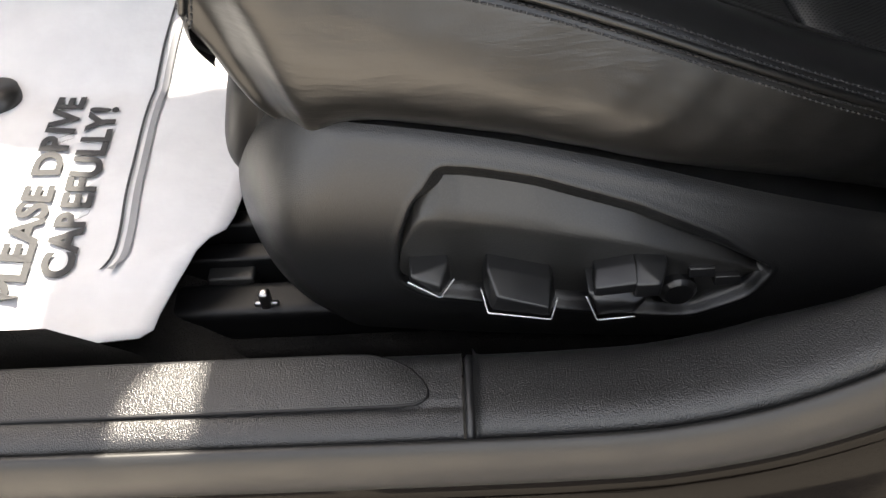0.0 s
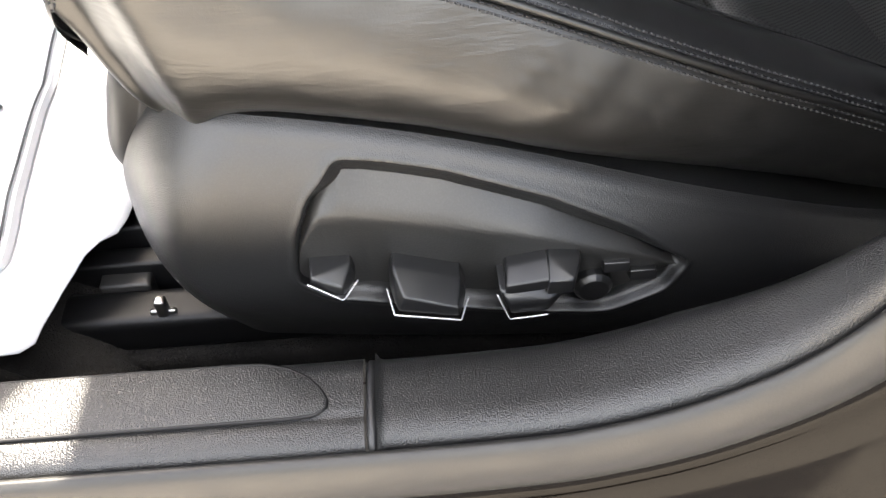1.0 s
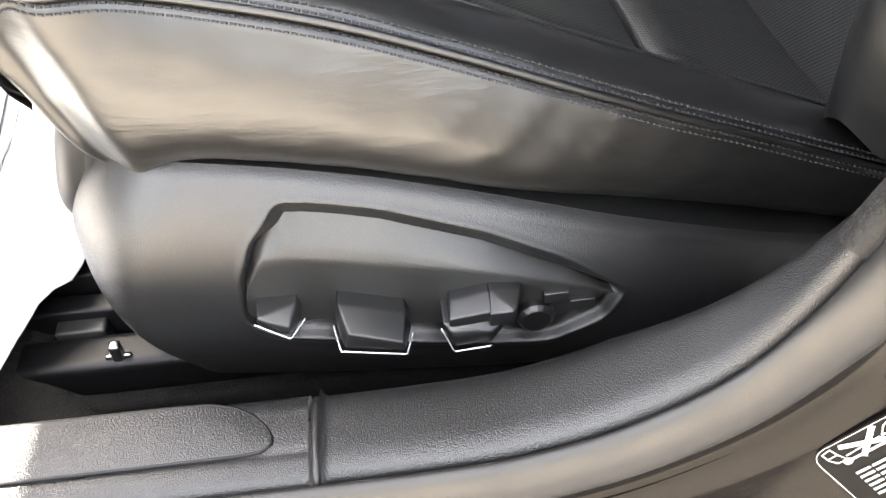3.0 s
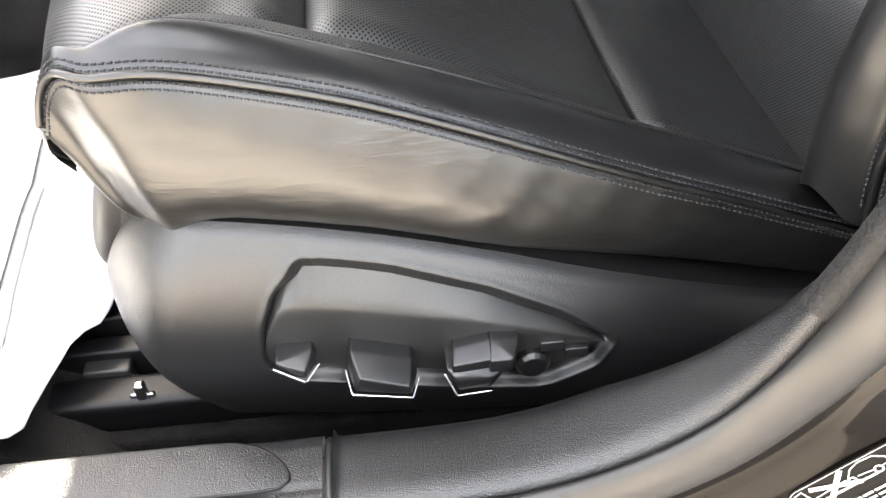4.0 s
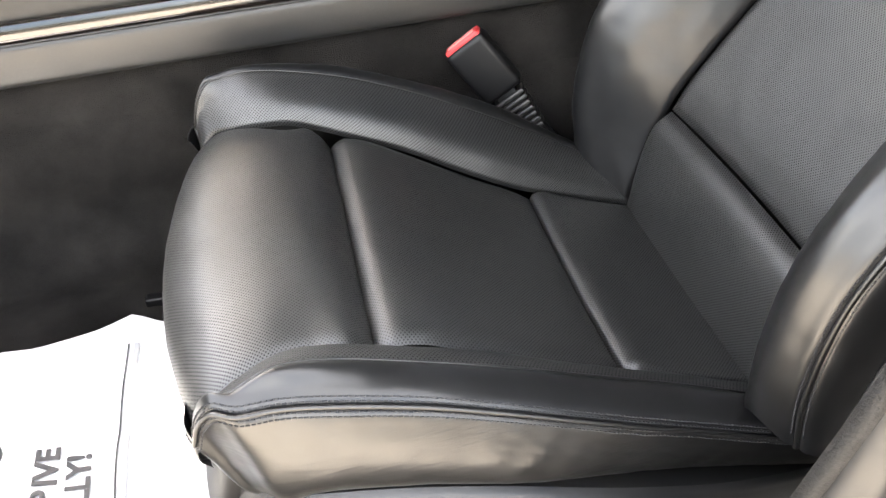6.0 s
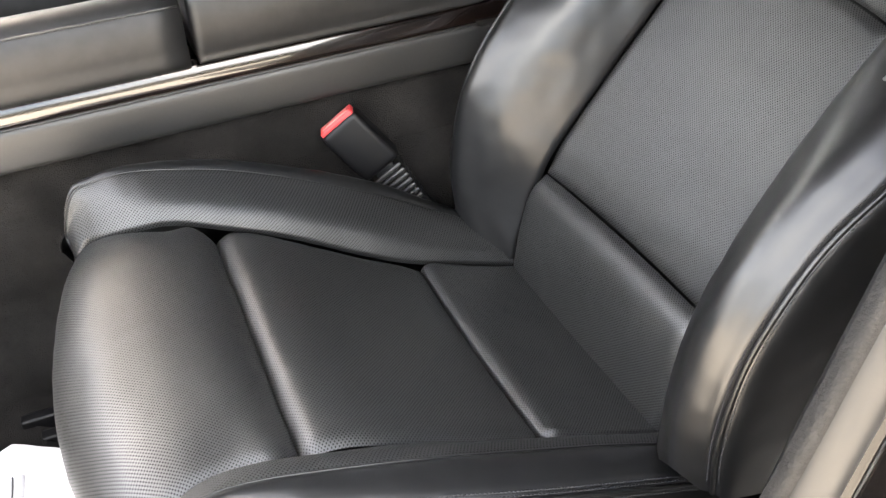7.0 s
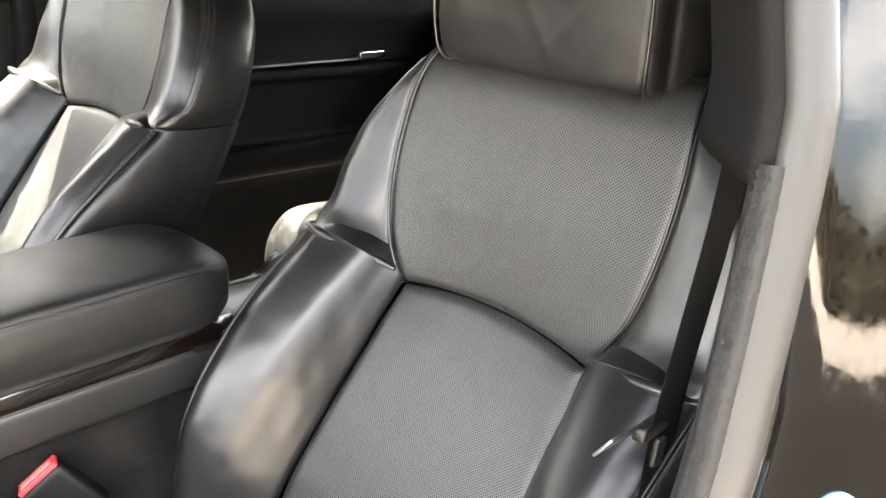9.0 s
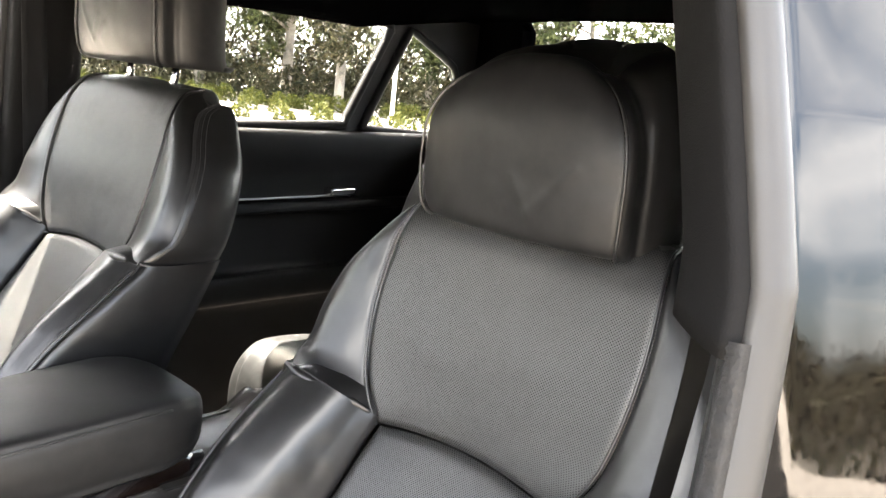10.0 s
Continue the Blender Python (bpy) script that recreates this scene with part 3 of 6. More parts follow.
    for s in (-1, 1):
        rows, sides, edge = [], [], []
        for k, ((x, z), h, (ex, ez)) in enumerate(st):
            d = np.array([ex - x, ez - z])
            top = k / 6
            mx, mz = x + 0.62 * d[0], z + 0.62 * d[1]
            ho = 0.262 + (0.006 if k > 4 else 0)
            rows.append([(x, s * h, z), (x + 0.30 * d[0] - 0.006, s * (h + 0.016), z + 0.30 * d[1] + 0.003), (mx - 0.020, s * (h + 0.042), mz + 0.012), (ex - 0.020 + 0.008 * top, s * (0.32 * h + 0.68 * ho), ez + 0.008),
                         (ex - 0.008, s * (0.10 * h + 0.9 * ho), ez + 0.001), (ex, s * ho, ez)])
            edge.append(at(ex, s * ho, ez))
            bx = np.interp(ez - 0.02, SHELL_Z, SHELL_X)
            fall = 1.0 if k < 6 else 0.3
            if k == 6:
                bx = np.interp(ez, SHELL_Z, SHELL_X)
            sides.append([(ex, s * ho, ez), (ex + 0.10 * (bx - ex), s * (ho + 0.009), ez - 0.004 * fall), (ex + 0.4 * (bx - ex), s * (ho + 0.013), ez - 0.010 * fall), (ex + 0.8 * (bx - ex), s * (ho + 0.010), ez - 0.016 * fall), (bx, s * (ho - 0.004), ez - 0.02 * fall)])
        # the top end rolls into the shoulder seam
        rows.append([(p[0] + 0.007, p[1], p[2] + 0.006) for p in rows[-1]])
        rows.append([(p[0] + 0.030, p[1] - s * 0.004, p[2] + 0.004) for p in rows[-1]])
        sides.append([(p[0] + 0.003, p[1] - s * 0.004, p[2] + 0.007) for p in sides[-1]])
        sides.append([(p[0] + 0.008, p[1] - s * 0.030, p[2] + 0.006) for p in sides[-1]])
        bolster = sh("backrest_bolster", rows, leather_smooth, (-1, -s * 0.4, 0.3), 130, 60, (0, 0, 0.005, 0.003), 0.010, 0.0014, seed=20 + s)
        flank = sh("backrest_side", sides, leather_smooth, (0, s, 0), 110, 40, (0, 0, 0.003, 0), 0.008, 0.0014, seed=30 + s)
        line = spline(edge, 140)
        tube("piping", line, 0.0024, piping_leather, seat, 8)
        seam_stitches(bolster, 130, 60, True, 0.006, (-1, side * s * 0.4, 0.3), seat, (4, 36))
        seam_stitches(flank, 110, 40, False, 0.0055, (0, -side * s, 0), seat, (4, 30))

    # upper backrest: perforated middle between two swung seams, shoulder wings, roll over the top
    up_st = [((0.553, 0.800), 0.131), ((0.553, 0.825), 0.148), ((0.560, 0.862), 0.167), ((0.573, 0.920), 0.179), ((0.590, 0.980), 0.181), ((0.607, 1.030), 0.176), ((0.632, 1.062), 0.168), ((0.668, 1.070), 0.160)]
    wing = [((0.524, 0.840), 0.266), ((0.534, 0.851), 0.270), ((0.556, 0.870), 0.274), ((0.575, 0.915), 0.272), ((0.597, 0.966), 0.256), ((0.618, 1.010), 0.222), ((0.640, 1.038), 0.196), ((0.672, 1.052), 0.180)]
    rows = [[(x + (0.010 if k == 0 else 0.016 * (1 - k / 9)) * (1 - v * v), h * v, z + (0.012 if k < 2 else 0.004) * (1 - v * v)) for v in f] for k, ((x, z), h) in enumerate(up_st)]
    sh("upper_back_panel", rows, leather_perforated, (-1, 0, 0.4), 100, 90, (0.005, 0, 0.004, 0.004), 0.010, 0.001, seed=40)
    for s in (-1, 1):
        rows, sides = [], []
        for k, (((x, z), h), ((wx, wz), wh)) in enumerate(zip(up_st, wing)):
            rows.append([(x, s * h, z), (0.7 * x + 0.3 * wx - (0.020, 0.017, 0.012, 0.008)[min(k, 3)], s * (0.7 * h + 0.3 * wh), 0.7 * z + 0.3 * wz), (0.3 * x + 0.7 * wx - (0.020, 0.018, 0.015, 0.012)[min(k, 3)], s * (0.3 * h + 0.7 * wh), 0.3 * z + 0.7 * wz), (wx - 0.002, s * wh, wz)])
            bx = max(np.interp(wz, SHELL_Z, SHELL_X), wx + 0.02)
            sides.append([(wx - 0.002, s * wh, wz), (0.85 * wx + 0.15 * bx, s * (wh + 0.007), wz), (0.45 * wx + 0.55 * bx, s * (wh + 0.009), wz - 0.002), (0.15 * wx + 0.85 * bx, s * (wh + 0.004), wz - 0.004), (bx, s * (wh - 0.006), wz - 0.006)])
        rows = [[(p[0] + 0.040, p[1] - s * 0.004, p[2] - 0.004) for p in rows[0]], [(p[0] + 0.008, p[1], p[2] - 0.005) for p in rows[0]]] + rows
        sides = [[(p[0] + 0.004, p[1] - s * 0.035, p[2] - 0.010) for p in sides[0]], [(p[0] + 0.002, p[1] - s * 0.005, p[2] - 0.006) for p in sides[0]]] + sides
        sh("shoulder_wing", rows, leather_smooth, (-1, s * 0.3, 0.3), 110, 40, (0, 0, 0.004, 0.002), 0.010, 0.0012, seed=50 + s)
        flank = sh("shoulder_side", sides, leather_smooth, (0.2, s, 0.2), 100, 30, (0, 0, 0.002, 0), 0.008, 0.0012, seed=60 + s)
        seam = spline([at(x - 0.003, s * h, z) for (x, z), h in up_st], 90)
        tube("piping", seam[6:] + np.array([0.001, 0, 0]), 0.0019, piping_leather, seat, 6)
        fold = spline([at(x, s * h, z) for (x, z), h in (((0.548, 0.808), 0.140), ((0.521, 0.826), 0.175), ((0.508, 0.833), 0.22), ((0.508, 0.838), 0.256))], 50)
        tube("shoulder_fold", fold + np.array([-0.001, 0, 0.006]), np.interp(np.linspace(0, 1, 50), [0, 0.2, 0.8, 1], [0.003, 0.0058, 0.0062, 0.003]), leather_smooth, seat, 10)
        for d in (0.006, 0.012, 0.019):
            seam_stitches(flank, 100, 30, False, d, (0.2, -side * s, 0.2), seat, (28, 4))
    # hard shell behind
    shell = []
    for x, z, h in ((0.47, 0.40, 0.235), (0.52, 0.55, 0.255), (0.58, 0.70, 0.262), (0.645, 0.84, 0.268), (0.668, 0.92, 0.262), (0.690, 0.99, 0.235), (0.706, 1.04, 0.195), (0.704, 1.066, 0.165), (0.672, 1.070, 0.160)):
        shell.append([(x - 0.05 + 0.05 * (1 - v ** 4) if abs(v) > 0.9 else x, h * v, z) for v in f])
    sh("back_shell", shell, plastic_soft, (1, 0, 0), 60, 40, (0, 0, 0, 0))

    # headrest on two posts
    hz = [(1.060, 0.118, 0.598), (1.053, 0.124, 0.584), (1.064, 0.130, 0.573), (1.095, 0.133, 0.568), (1.13, 0.133, 0.567), (1.165, 0.129, 0.568), (1.195, 0.119, 0.573), (1.218, 0.103, 0.582), (1.234, 0.082, 0.595), (1.242, 0.055, 0.614), (1.242, 0.04, 0.645)]
    rows = [[(x + 0.018 * abs(v) ** 2.5 + 0, h * v, z - 0.014 * min(1.0, max(0.0, (z - 1.15) / 0.08)) * abs(v) ** 4) for v in f] for z, h, x in hz]
    hz = [(z + head_up, h, x + 0.3 * head_up) for z, h, x in hz]
    rows = [[(x + 0.3 * head_up, y, z + head_up) for x, y, z in r] for r in rows]
    g = loft([[at(*p) for p in r] for r in rows], 110, 100)
    # two soft creases that meet in a point
    hh, zz = (g[:, :, 1] - origin[1]) / -side, g[:, :, 2] - lift - head_up
    for x0, z0, x1, z1, deep in ((-0.035, 1.085, -0.085, 1.135, 0.0014), (-0.035, 1.085, -0.012, 1.118, 0.0011), (-0.005, 1.085, 0.008, 1.105, 0.0008)):
        ex, ez = x1 - x0, z1 - z0
        u = np.clip(((hh - x0) * ex + (zz - z0) * ez) / (ex * ex + ez * ez), 0, 1)
        dd = np.hypot(hh - x0 - u * ex, zz - z0 - u * ez)
        g[:, :, 0] -= np.where(zz < 1.2, deep * np.exp(-(dd / 0.006) ** 2), 0)
    head = sheet("headrest", g, leather_matt, seat, (-1, 0, 0.1), (0, 0, 0.003, 0.003), 0.008, 0.0016, "padded black leather headrest with soft creases", 70)
    ring = []
    for z, h, x in hz:
        top = 0.014 * min(1.0, max(0.0, (z - head_up - 1.15) / 0.08))
        swell = min(1.0, max(0.0, (z - head_up - 1.08) / 0.12))
        zz_ = z - top
        ring.append([(x + 0.018, h, zz_), (x + 0.030, h + 0.004, zz_), (x + 0.046, h + 0.003, zz_ - 0.001), (x + 0.056, h + 0.010, zz_ + 0.012 * swell), (x + 0.085, h + 0.016, zz_ + 0.026 * swell), (x + 0.120, h + 0.010, zz_ + 0.033 * swell), (x + 0.145, h * 0.8, z + 0.028 * swell), (x + 0.155, 0.0, z + 0.026 * swell)])
    for s in (-1, 1):
        g = loft([[at(x, s * h, z) for x, h, z in r] for r in ring], 70, 50)
        sheet("headrest_side", g, leather_matt, head, (0.3, -side * s, 0.2), (0, 0, 0.003, 0), 0.008, 0.001, seed=75 + s)
        tube("headrest_seam", spline([at(x + 0.016, s * (h + 0.001), z - 0.014 * min(1.0, max(0.0, (z - head_up - 1.15) / 0.08))) for z, h, x in hz], 60), 0.0018, piping_leather, head, 6)
        tube("headrest_post", [at(0.655, s * 0.075, 1.03), at(0.663 + 0.3 * head_up, s * 0.075, 1.10 + head_up)], 0.0065, chrome, seat, 14, "chrome headrest post")

    # thigh support's underside and the frame that closes the cushion from below
    turn = np.linspace(-math.pi / 2, math.pi / 2, 61)
    rows = [[(x + 0.12 * (1 - abs(math.cos(a)) ** 0.12), h * math.copysign(abs(math.sin(a)) ** 0.35, a), z) for a in turn]
            for x, z, h in ((-0.118, 0.506, 0.200), (-0.136, 0.496, 0.204), (-0.147, 0.465, 0.206), (-0.152, 0.440, 0.204), (-0.142, 0.424, 0.198), (-0.105, 0.416, 0.18), (-0.05, 0.42, 0.17), (0.10, 0.40, 0.17), (0.28, 0.34, 0.17))]
    sh("thigh_support_base", rows, rail_black, (-1, 0, -1), 60, 90, (0, 0, 0, 0), lab="dark plastic base under the seat front")

    # side cover in grained plastic, with the recess for the switches
    gx = np.concatenate([np.linspace(0, 0.10, 50)[:-1], np.linspace(0.10, 0.60, 420)[:-1], np.linspace(0.60, 1, 60)])
    gv = np.linspace(0, 1, 260)
    front = bend(gv, [0, 0.2, 0.4, 0.58, 0.8, 1.0], [-0.106, -0.126, -0.138, -0.141, -0.134, -0.118])
    recess = np.array(list(zip(*ZT)) + list(zip(*ZB))[::-1][1:])
    recess = spline(even(np.vstack([recess, recess[:1]]), 0.012)[:-1], 260, True)
    for s in ((-1,) if switches else (-1, 1)):
        g = np.zeros((len(gv), len(gx), 3))
        depth_map = np.zeros((len(gv), len(gx)))
        for i, v in enumerate(gv):
            x = front[i] + gx * (0.42 - front[i])
            top = bend(x, VX, VZ)
            bot = bend(x, [-0.13, 0.0, 0.42], [0.338, 0.318, 0.285])
            z = top + (bot - top) * v
            depth = bend(np.array([v]), [0, 0.02, 0.07, 0.18, 0.45, 0.75, 1], [0.234, 0.2385, 0.244, 0.2525, 0.2600, 0.258, 0.244])[0]
            run = np.clip((x - front[i]) / 0.055, 0, 1)
            depth = depth - 0.060 * (1 - run) ** 2.4 - 0.02 * np.clip((x - 0.18) / 0.24, 0, 1) ** 2
            if switches:
                inside = inside_of(recess, x, z)
                crest = np.interp(x, [-0.04, 0.023, 0.098, 0.138, 0.19], [0.4445, 0.430, 0.410, 0.397, 0.380])
                wide = 0.0022 + 0.0058 * np.clip((z - crest) / 0.012, 0, 1) * np.clip((x + 0.032) / 0.02, 0, 1)
                k = np.clip((inside + 0.0005) / wide, 0, 1)
                depth = depth - 0.0065 * k
                k = np.clip((inside - wide) / 0.003, 0, 1)
                depth = depth - 0.018 * k * k * (3 - 2 * k)
                depth = depth + 0.0008 * np.exp(-((inside + 0.002) / 0.0022) ** 2)
            g[i] = np.stack([x, s * depth, z], 1)
        w = np.apply_along_axis(lambda p: at(*p), 2, g)
        cover = sheet("side_cover", w, plastic_grain, seat, (0, -side * s, 0), label="grained black plastic side cover")
        lip = []
        for x in np.linspace(-0.104, 0.42, 60):
            edge_h = 0.2338 - 0.060 * (1 - np.clip((x + 0.106) / 0.055, 0, 1)) ** 2.4 - 0.02 * np.clip((x - 0.18) / 0.24, 0, 1) ** 2
            lip.append([(x, s * min(0.20, edge_h - 0.012), bend(x, VX, VZ) - 0.003), (x, s * edge_h, bend(x, VX, VZ) - 0.0003)])
        sheet("cover_edge", np.array([[at(*p) for p in r] for r in lip]), plastic_grain, seat, (0, 0, 1))
    if switches:
        cols = np.linspace(-0.0395, 0.1865, 140)
        rows = []
        for v in np.linspace(0, 1, 40):
            zt, zb = np.interp(cols, *ZT) - 0.0085, np.interp(cols, *ZB) + 0.0015
            zt = np.maximum(zt, zb + 0.002)
            zc = np.interp(cols, [-0.04, 0.023, 0.098, 0.138, 0.19], [0.4445, 0.430, 0.410, 0.397, 0.380])
            crease = np.clip((zt - zc) / (zt - zb), 0.12, 0.9)
            ahead = np.clip((0.0 - cols) / 0.036, 0, 1)
            dep = np.minimum(0.2405 + 0.009 * ahead + (0.0150 - 0.007 * ahead) * (v / crease), 0.2555 + 0.002 * ahead - 0.008 * (1 - 0.8 * ahead) * np.clip((v - crease) / (1 - crease), -0.4, 1))
            dep = dep - 0.0010 * np.exp(-((v - crease) / 0.05) ** 2)
            rows.append([at(x, -dd, a + (b - a) * v) for x, a, b, dd in zip(cols, zt, zb, dep)])
        plate = sheet("switch_panel", np.array(rows), plastic_soft, cover, (0, side, 0), label="matt black switch panel")

        def hull(part_name, pts, lab, line=None, bevel=0.0014):
            """A switch cap: the rounded hull of its corners (x, y, z), with a silver line along its foot."""
            bm = bmesh.new()
            vs = [bm.verts.new(at(x, y - CY, z)) for x, y, z in pts]
            out = bmesh.ops.convex_hull(bm, input=vs)
            bmesh.ops.delete(bm, geom=list({v for v in out["geom_unused"] + out["geom_interior"] if isinstance(v, bmesh.types.BMVert)}), context="VERTS")
            bmesh.ops.dissolve_limit(bm, angle_limit=radians(8), verts=bm.verts[:], edges=bm.edges[:])
            bmesh.ops.bevel(bm, geom=bm.edges[:], offset=bevel, segments=3, affect="EDGES", profile=0.6)
            cap = part(part_name, bm, switch_black, cover, lab)
            if line:
                tube("silver_edge", even([at(x, y - CY, z) for x, y, z in line], 0.002), 0.00055, silver_line, cap, 6, "thin silver line")
            return cap

        hull("seat_switch", SWITCH_A, "small black lumbar switch", LINE_A)
        hull("seat_switch", SWITCH_B, "broad black seat-position switch", LINE_B)
        hull("seat_switch", SWITCH_C, "lower half of the black backrest switch", LINE_C)
        hull("seat_switch", SWITCH_D, "upper half of the black backrest switch")
        hull("switch_wing", WING_D, "slanted wing of the backrest switch")
        for x0 in (0.138, 0.155):
            d = 0.5 * (x0 - 0.138)
            hull("memory_button", [(x, y, z - d + dz) for x in (x0, x0 + 0.016) for y, z, dz in ((0.385, 0.388, 0), (0.385, 0.377, 0), (0.370, 0.387, 0), (0.368, 0.381, 0))], "small black memory button", None, 0.0008)
        hull("lumbar_knob", [(0.134 + r * math.cos(a), y, 0.366 + r * math.sin(a)) for a in np.linspace(0, 2 * math.pi, 16, endpoint=False) for r, y in ((0.012, 0.385), (0.012, 0.370), (0.009, 0.367))], "round black lumbar knob", None, 0.0006)

    # rails on the floor
    for s in (-1, 1):
        for bit, lo, hi, r, mat in (("seat_rail", (-0.26, -0.030, 0.285), (0.42, 0.002, 0.318), 0.008, rail_black), ("rail_channel", (-0.195, -0.040, 0.262), (0.40, 0.030, 0.288), 0.008, carpet),
                                    ("rail_guide", (-0.25, 0.012, 0.27), (0.40, 0.030, 0.330), 0.004, rail_black), ("rail_lip", (-0.25, 0.036, 0.27), (0.40, 0.052, 0.342), 0.004, rail_black), ("rail_block", (-0.190, 0.000, 0.28), (-0.155, 0.014, 0.322), 0.003, plastic_soft), ("rail_bolt", (-0.147, -0.026, 0.314), (-0.139, -0.018, 0.332), 0.003, steel), ("bolt_shank", (-0.152, -0.024, 0.315), (-0.134, -0.020, 0.321), 0.002, steel)):
            bm = box_bm(lo, hi, r, 4)
            bmesh.ops.transform(bm, matrix=Matrix.Translation(at(0, s * 0.190, -lift)), verts=bm.verts[:])
            part(bit, bm, mat, seat)
        bm = box_bm((-0.02, -0.018, 0.28 - lift), (0.34, 0.018, 0.40), 0.006)
        bmesh.ops.transform(bm, matrix=Matrix.Translation(at(0, s * 0.15, 0)), verts=bm.verts[:])
        part("seat_frame", bm, plastic_plain, seat, "", False)
    return seat


front_seat("driver_seat", (0, CY, 0), "black leather driver's seat with perforated inlays", -1, True)
front_seat("passenger_seat", (-0.085, CY + 0.765, 0), "black leather passenger seat with perforated inlays", 1, False, 0.080, 0.044)


# ---- body round the door opening ----
# the line where the inner trim meets the door seal: along the sill, round the corner and up the pillar (x, z)
LINE = [(-1.30, 0.42), (-0.9, 0.408), (-0.5, 0.402), (-0.25, 0.400), (-0.10, 0.399), (0.0, 0.399), (0.06, 0.400), (0.105, 0.404), (0.157, 0.420), (0.205, 0.452), (0.238, 0.505), (0.262, 0.580), (0.285, 0.662),
        (0.314, 0.755), (0.338, 0.827), (0.368, 0.913), (0.392, 0.990), (0.410, 1.060), (0.424, 1.140), (0.434, 1.220), (0.440, 1.300), (0.43, 1.38)]


def lean(z):
    """The side's y at a height: near upright to the waist, leaning in above."""
    return 0.250 + 0.045 * np.clip(z - 0.4, 0, 0.5) + 0.10 * np.clip(z - 0.9, 0, 0.2) + 0.30 * np.clip(z - 1.1, 0, 1)


flat = even(spline(LINE, 1500), count=1201)
line = np.stack([flat[:, 0], lean(flat[:, 1]), flat[:, 1]], 1)
tan = np.gradient(line, axis=0)
tan /= np.linalg.norm(tan, axis=1, keepdims=True)
outw = np.tile(np.array([0, -1.0, 0]), (len(line), 1))
away = np.cross(outw, tan)
away /= np.linalg.norm(away, axis=1, keepdims=True)       # out of the opening: down under the sill, back behind the pillar
outw = np.cross(tan, away)
outw /= np.linalg.norm(outw, axis=1, keepdims=True)
if away[0][2] > 0:
    away = -away
if outw[0][1] > 0:
    outw = -outw
corner = int(np.argmin(np.abs(flat[:, 0] - 0.0) + np.abs(flat[:, 1] - 0.399)))
low_end = int(np.argmin(np.abs(flat[:, 1] - 1.052)))

seal_round = [(0.0, -0.002), (-0.005, 0.003), (-0.006, 0.009), (-0.003, 0.015), (0.003, 0.0205), (0.010, 0.0240), (0.018, 0.0250), (0.025, 0.0225), (0.030, 0.016), (0.032, 0.008), (0.031, -0.001)]
seal_round = spline(np.array(seal_round), 40)
climb = np.clip((line[:, 2] - 0.455) / 0.09, 0, 1) * (flat[:, 0] > 0.0)       # 0 along the sill, 1 up the pillar
climb = climb * climb * (3 - 2 * climb)
full = 0.50 + 0.50 * climb                                # the seal is pressed flatter along the sill
g = line[:, None] + seal_round[None, :, :1] * (1 - 0.13 * climb)[:, None, None] * away[:, None] + seal_round[None, :, 1:2] * full[:, None, None] * outw[:, None]
ob = sheet("door_seal", g, rubber, None, (0, -1, 0.3), label="smooth grey rubber door seal round the door opening")
tagged(ob, category="door seal", kind="structure")
# flat lip of the seal up the pillar, torn and frayed above a small clamp
lip_i = np.arange(int(np.argmin(np.abs(flat[:, 1] - 0.52))), low_end + 8)
grow = np.clip((flat[lip_i, 1] - 0.53) / 0.14, 0, 1)
torn = np.clip((flat[lip_i, 1] - 0.835) / 0.012, 0, 1)
wob = np.array([noise.noise(Vector((i * 0.05, 3.1, 0))) for i in lip_i])
rag = np.array([noise.noise(Vector((i * 0.55, 8.1, 0))) + 0.7 * noise.noise(Vector((i * 1.3, 1.7, 0))) for i in lip_i])
lip_shape = spline(np.array([(-0.0120, -0.003), (-0.0120, 0.0035), (-0.0100, 0.0075), (-0.005, 0.0100), (0.001, 0.0125)]), 14)
g = np.zeros((len(lip_i), len(lip_shape), 3))
for k, (a_, o_) in enumerate(lip_shape):
    edge = np.clip(1 - k / 9.0, 0, 1)
    da = edge * (0.0006 * wob + torn * (0.0022 * np.maximum(rag, -0.3) + 0.0010))
    do = (0.0004 * wob + 0.0012 * torn * rag) * edge + 0.0006 * torn * np.array([noise.noise(Vector((i * 0.8, k * 0.9, 0))) for i in lip_i])
    g[:, k] = line[lip_i] + away[lip_i] * (a_ + da)[:, None] + outw[lip_i] * (o_ + do - 0.008 * (1 - grow) ** 1.5)[:, None]
ob = sheet("seal_lip", g, rubber_worn, None, (-0.5, -1, 0), label="grey rubber seal lip along the pillar, frayed higher up")
tagged(ob, category="seal lip", kind="structure")
clamp_i = int(np.argmin(np.abs(flat[:, 1] - 0.833)))
ring = [line[clamp_i] + away[clamp_i] * a_ + outw[clamp_i] * o_ + tan[clamp_i] * v_ for a_, o_, v_ in ((-0.0135, 0.001, 0.001), (-0.0128, 0.006, 0), (-0.0090, 0.0098, -0.001), (-0.003, 0.0140, -0.002))]
ob = tube("clamp", spline(np.array(ring), 14), 0.0015, rubber, None, 8, "small pale rubber clamp on the seal lip")
tagged(ob, category="clamp")

# painted metal behind the seal with two pressed steps, then the skin of the closed rear door
jamb = [(0.027, -0.004), (0.031, 0.002), (0.0345, 0.0105), (0.036, 0.0112), (0.0385, 0.0055), (0.044, 0.004), (0.0495, 0.0135), (0.0515, 0.0145), (0.056, 0.0128), (0.072, 0.0140), (0.10, 0.022), (0.135, 0.034), (0.165, 0.045), (0.19, 0.054), (0.22, 0.066)]


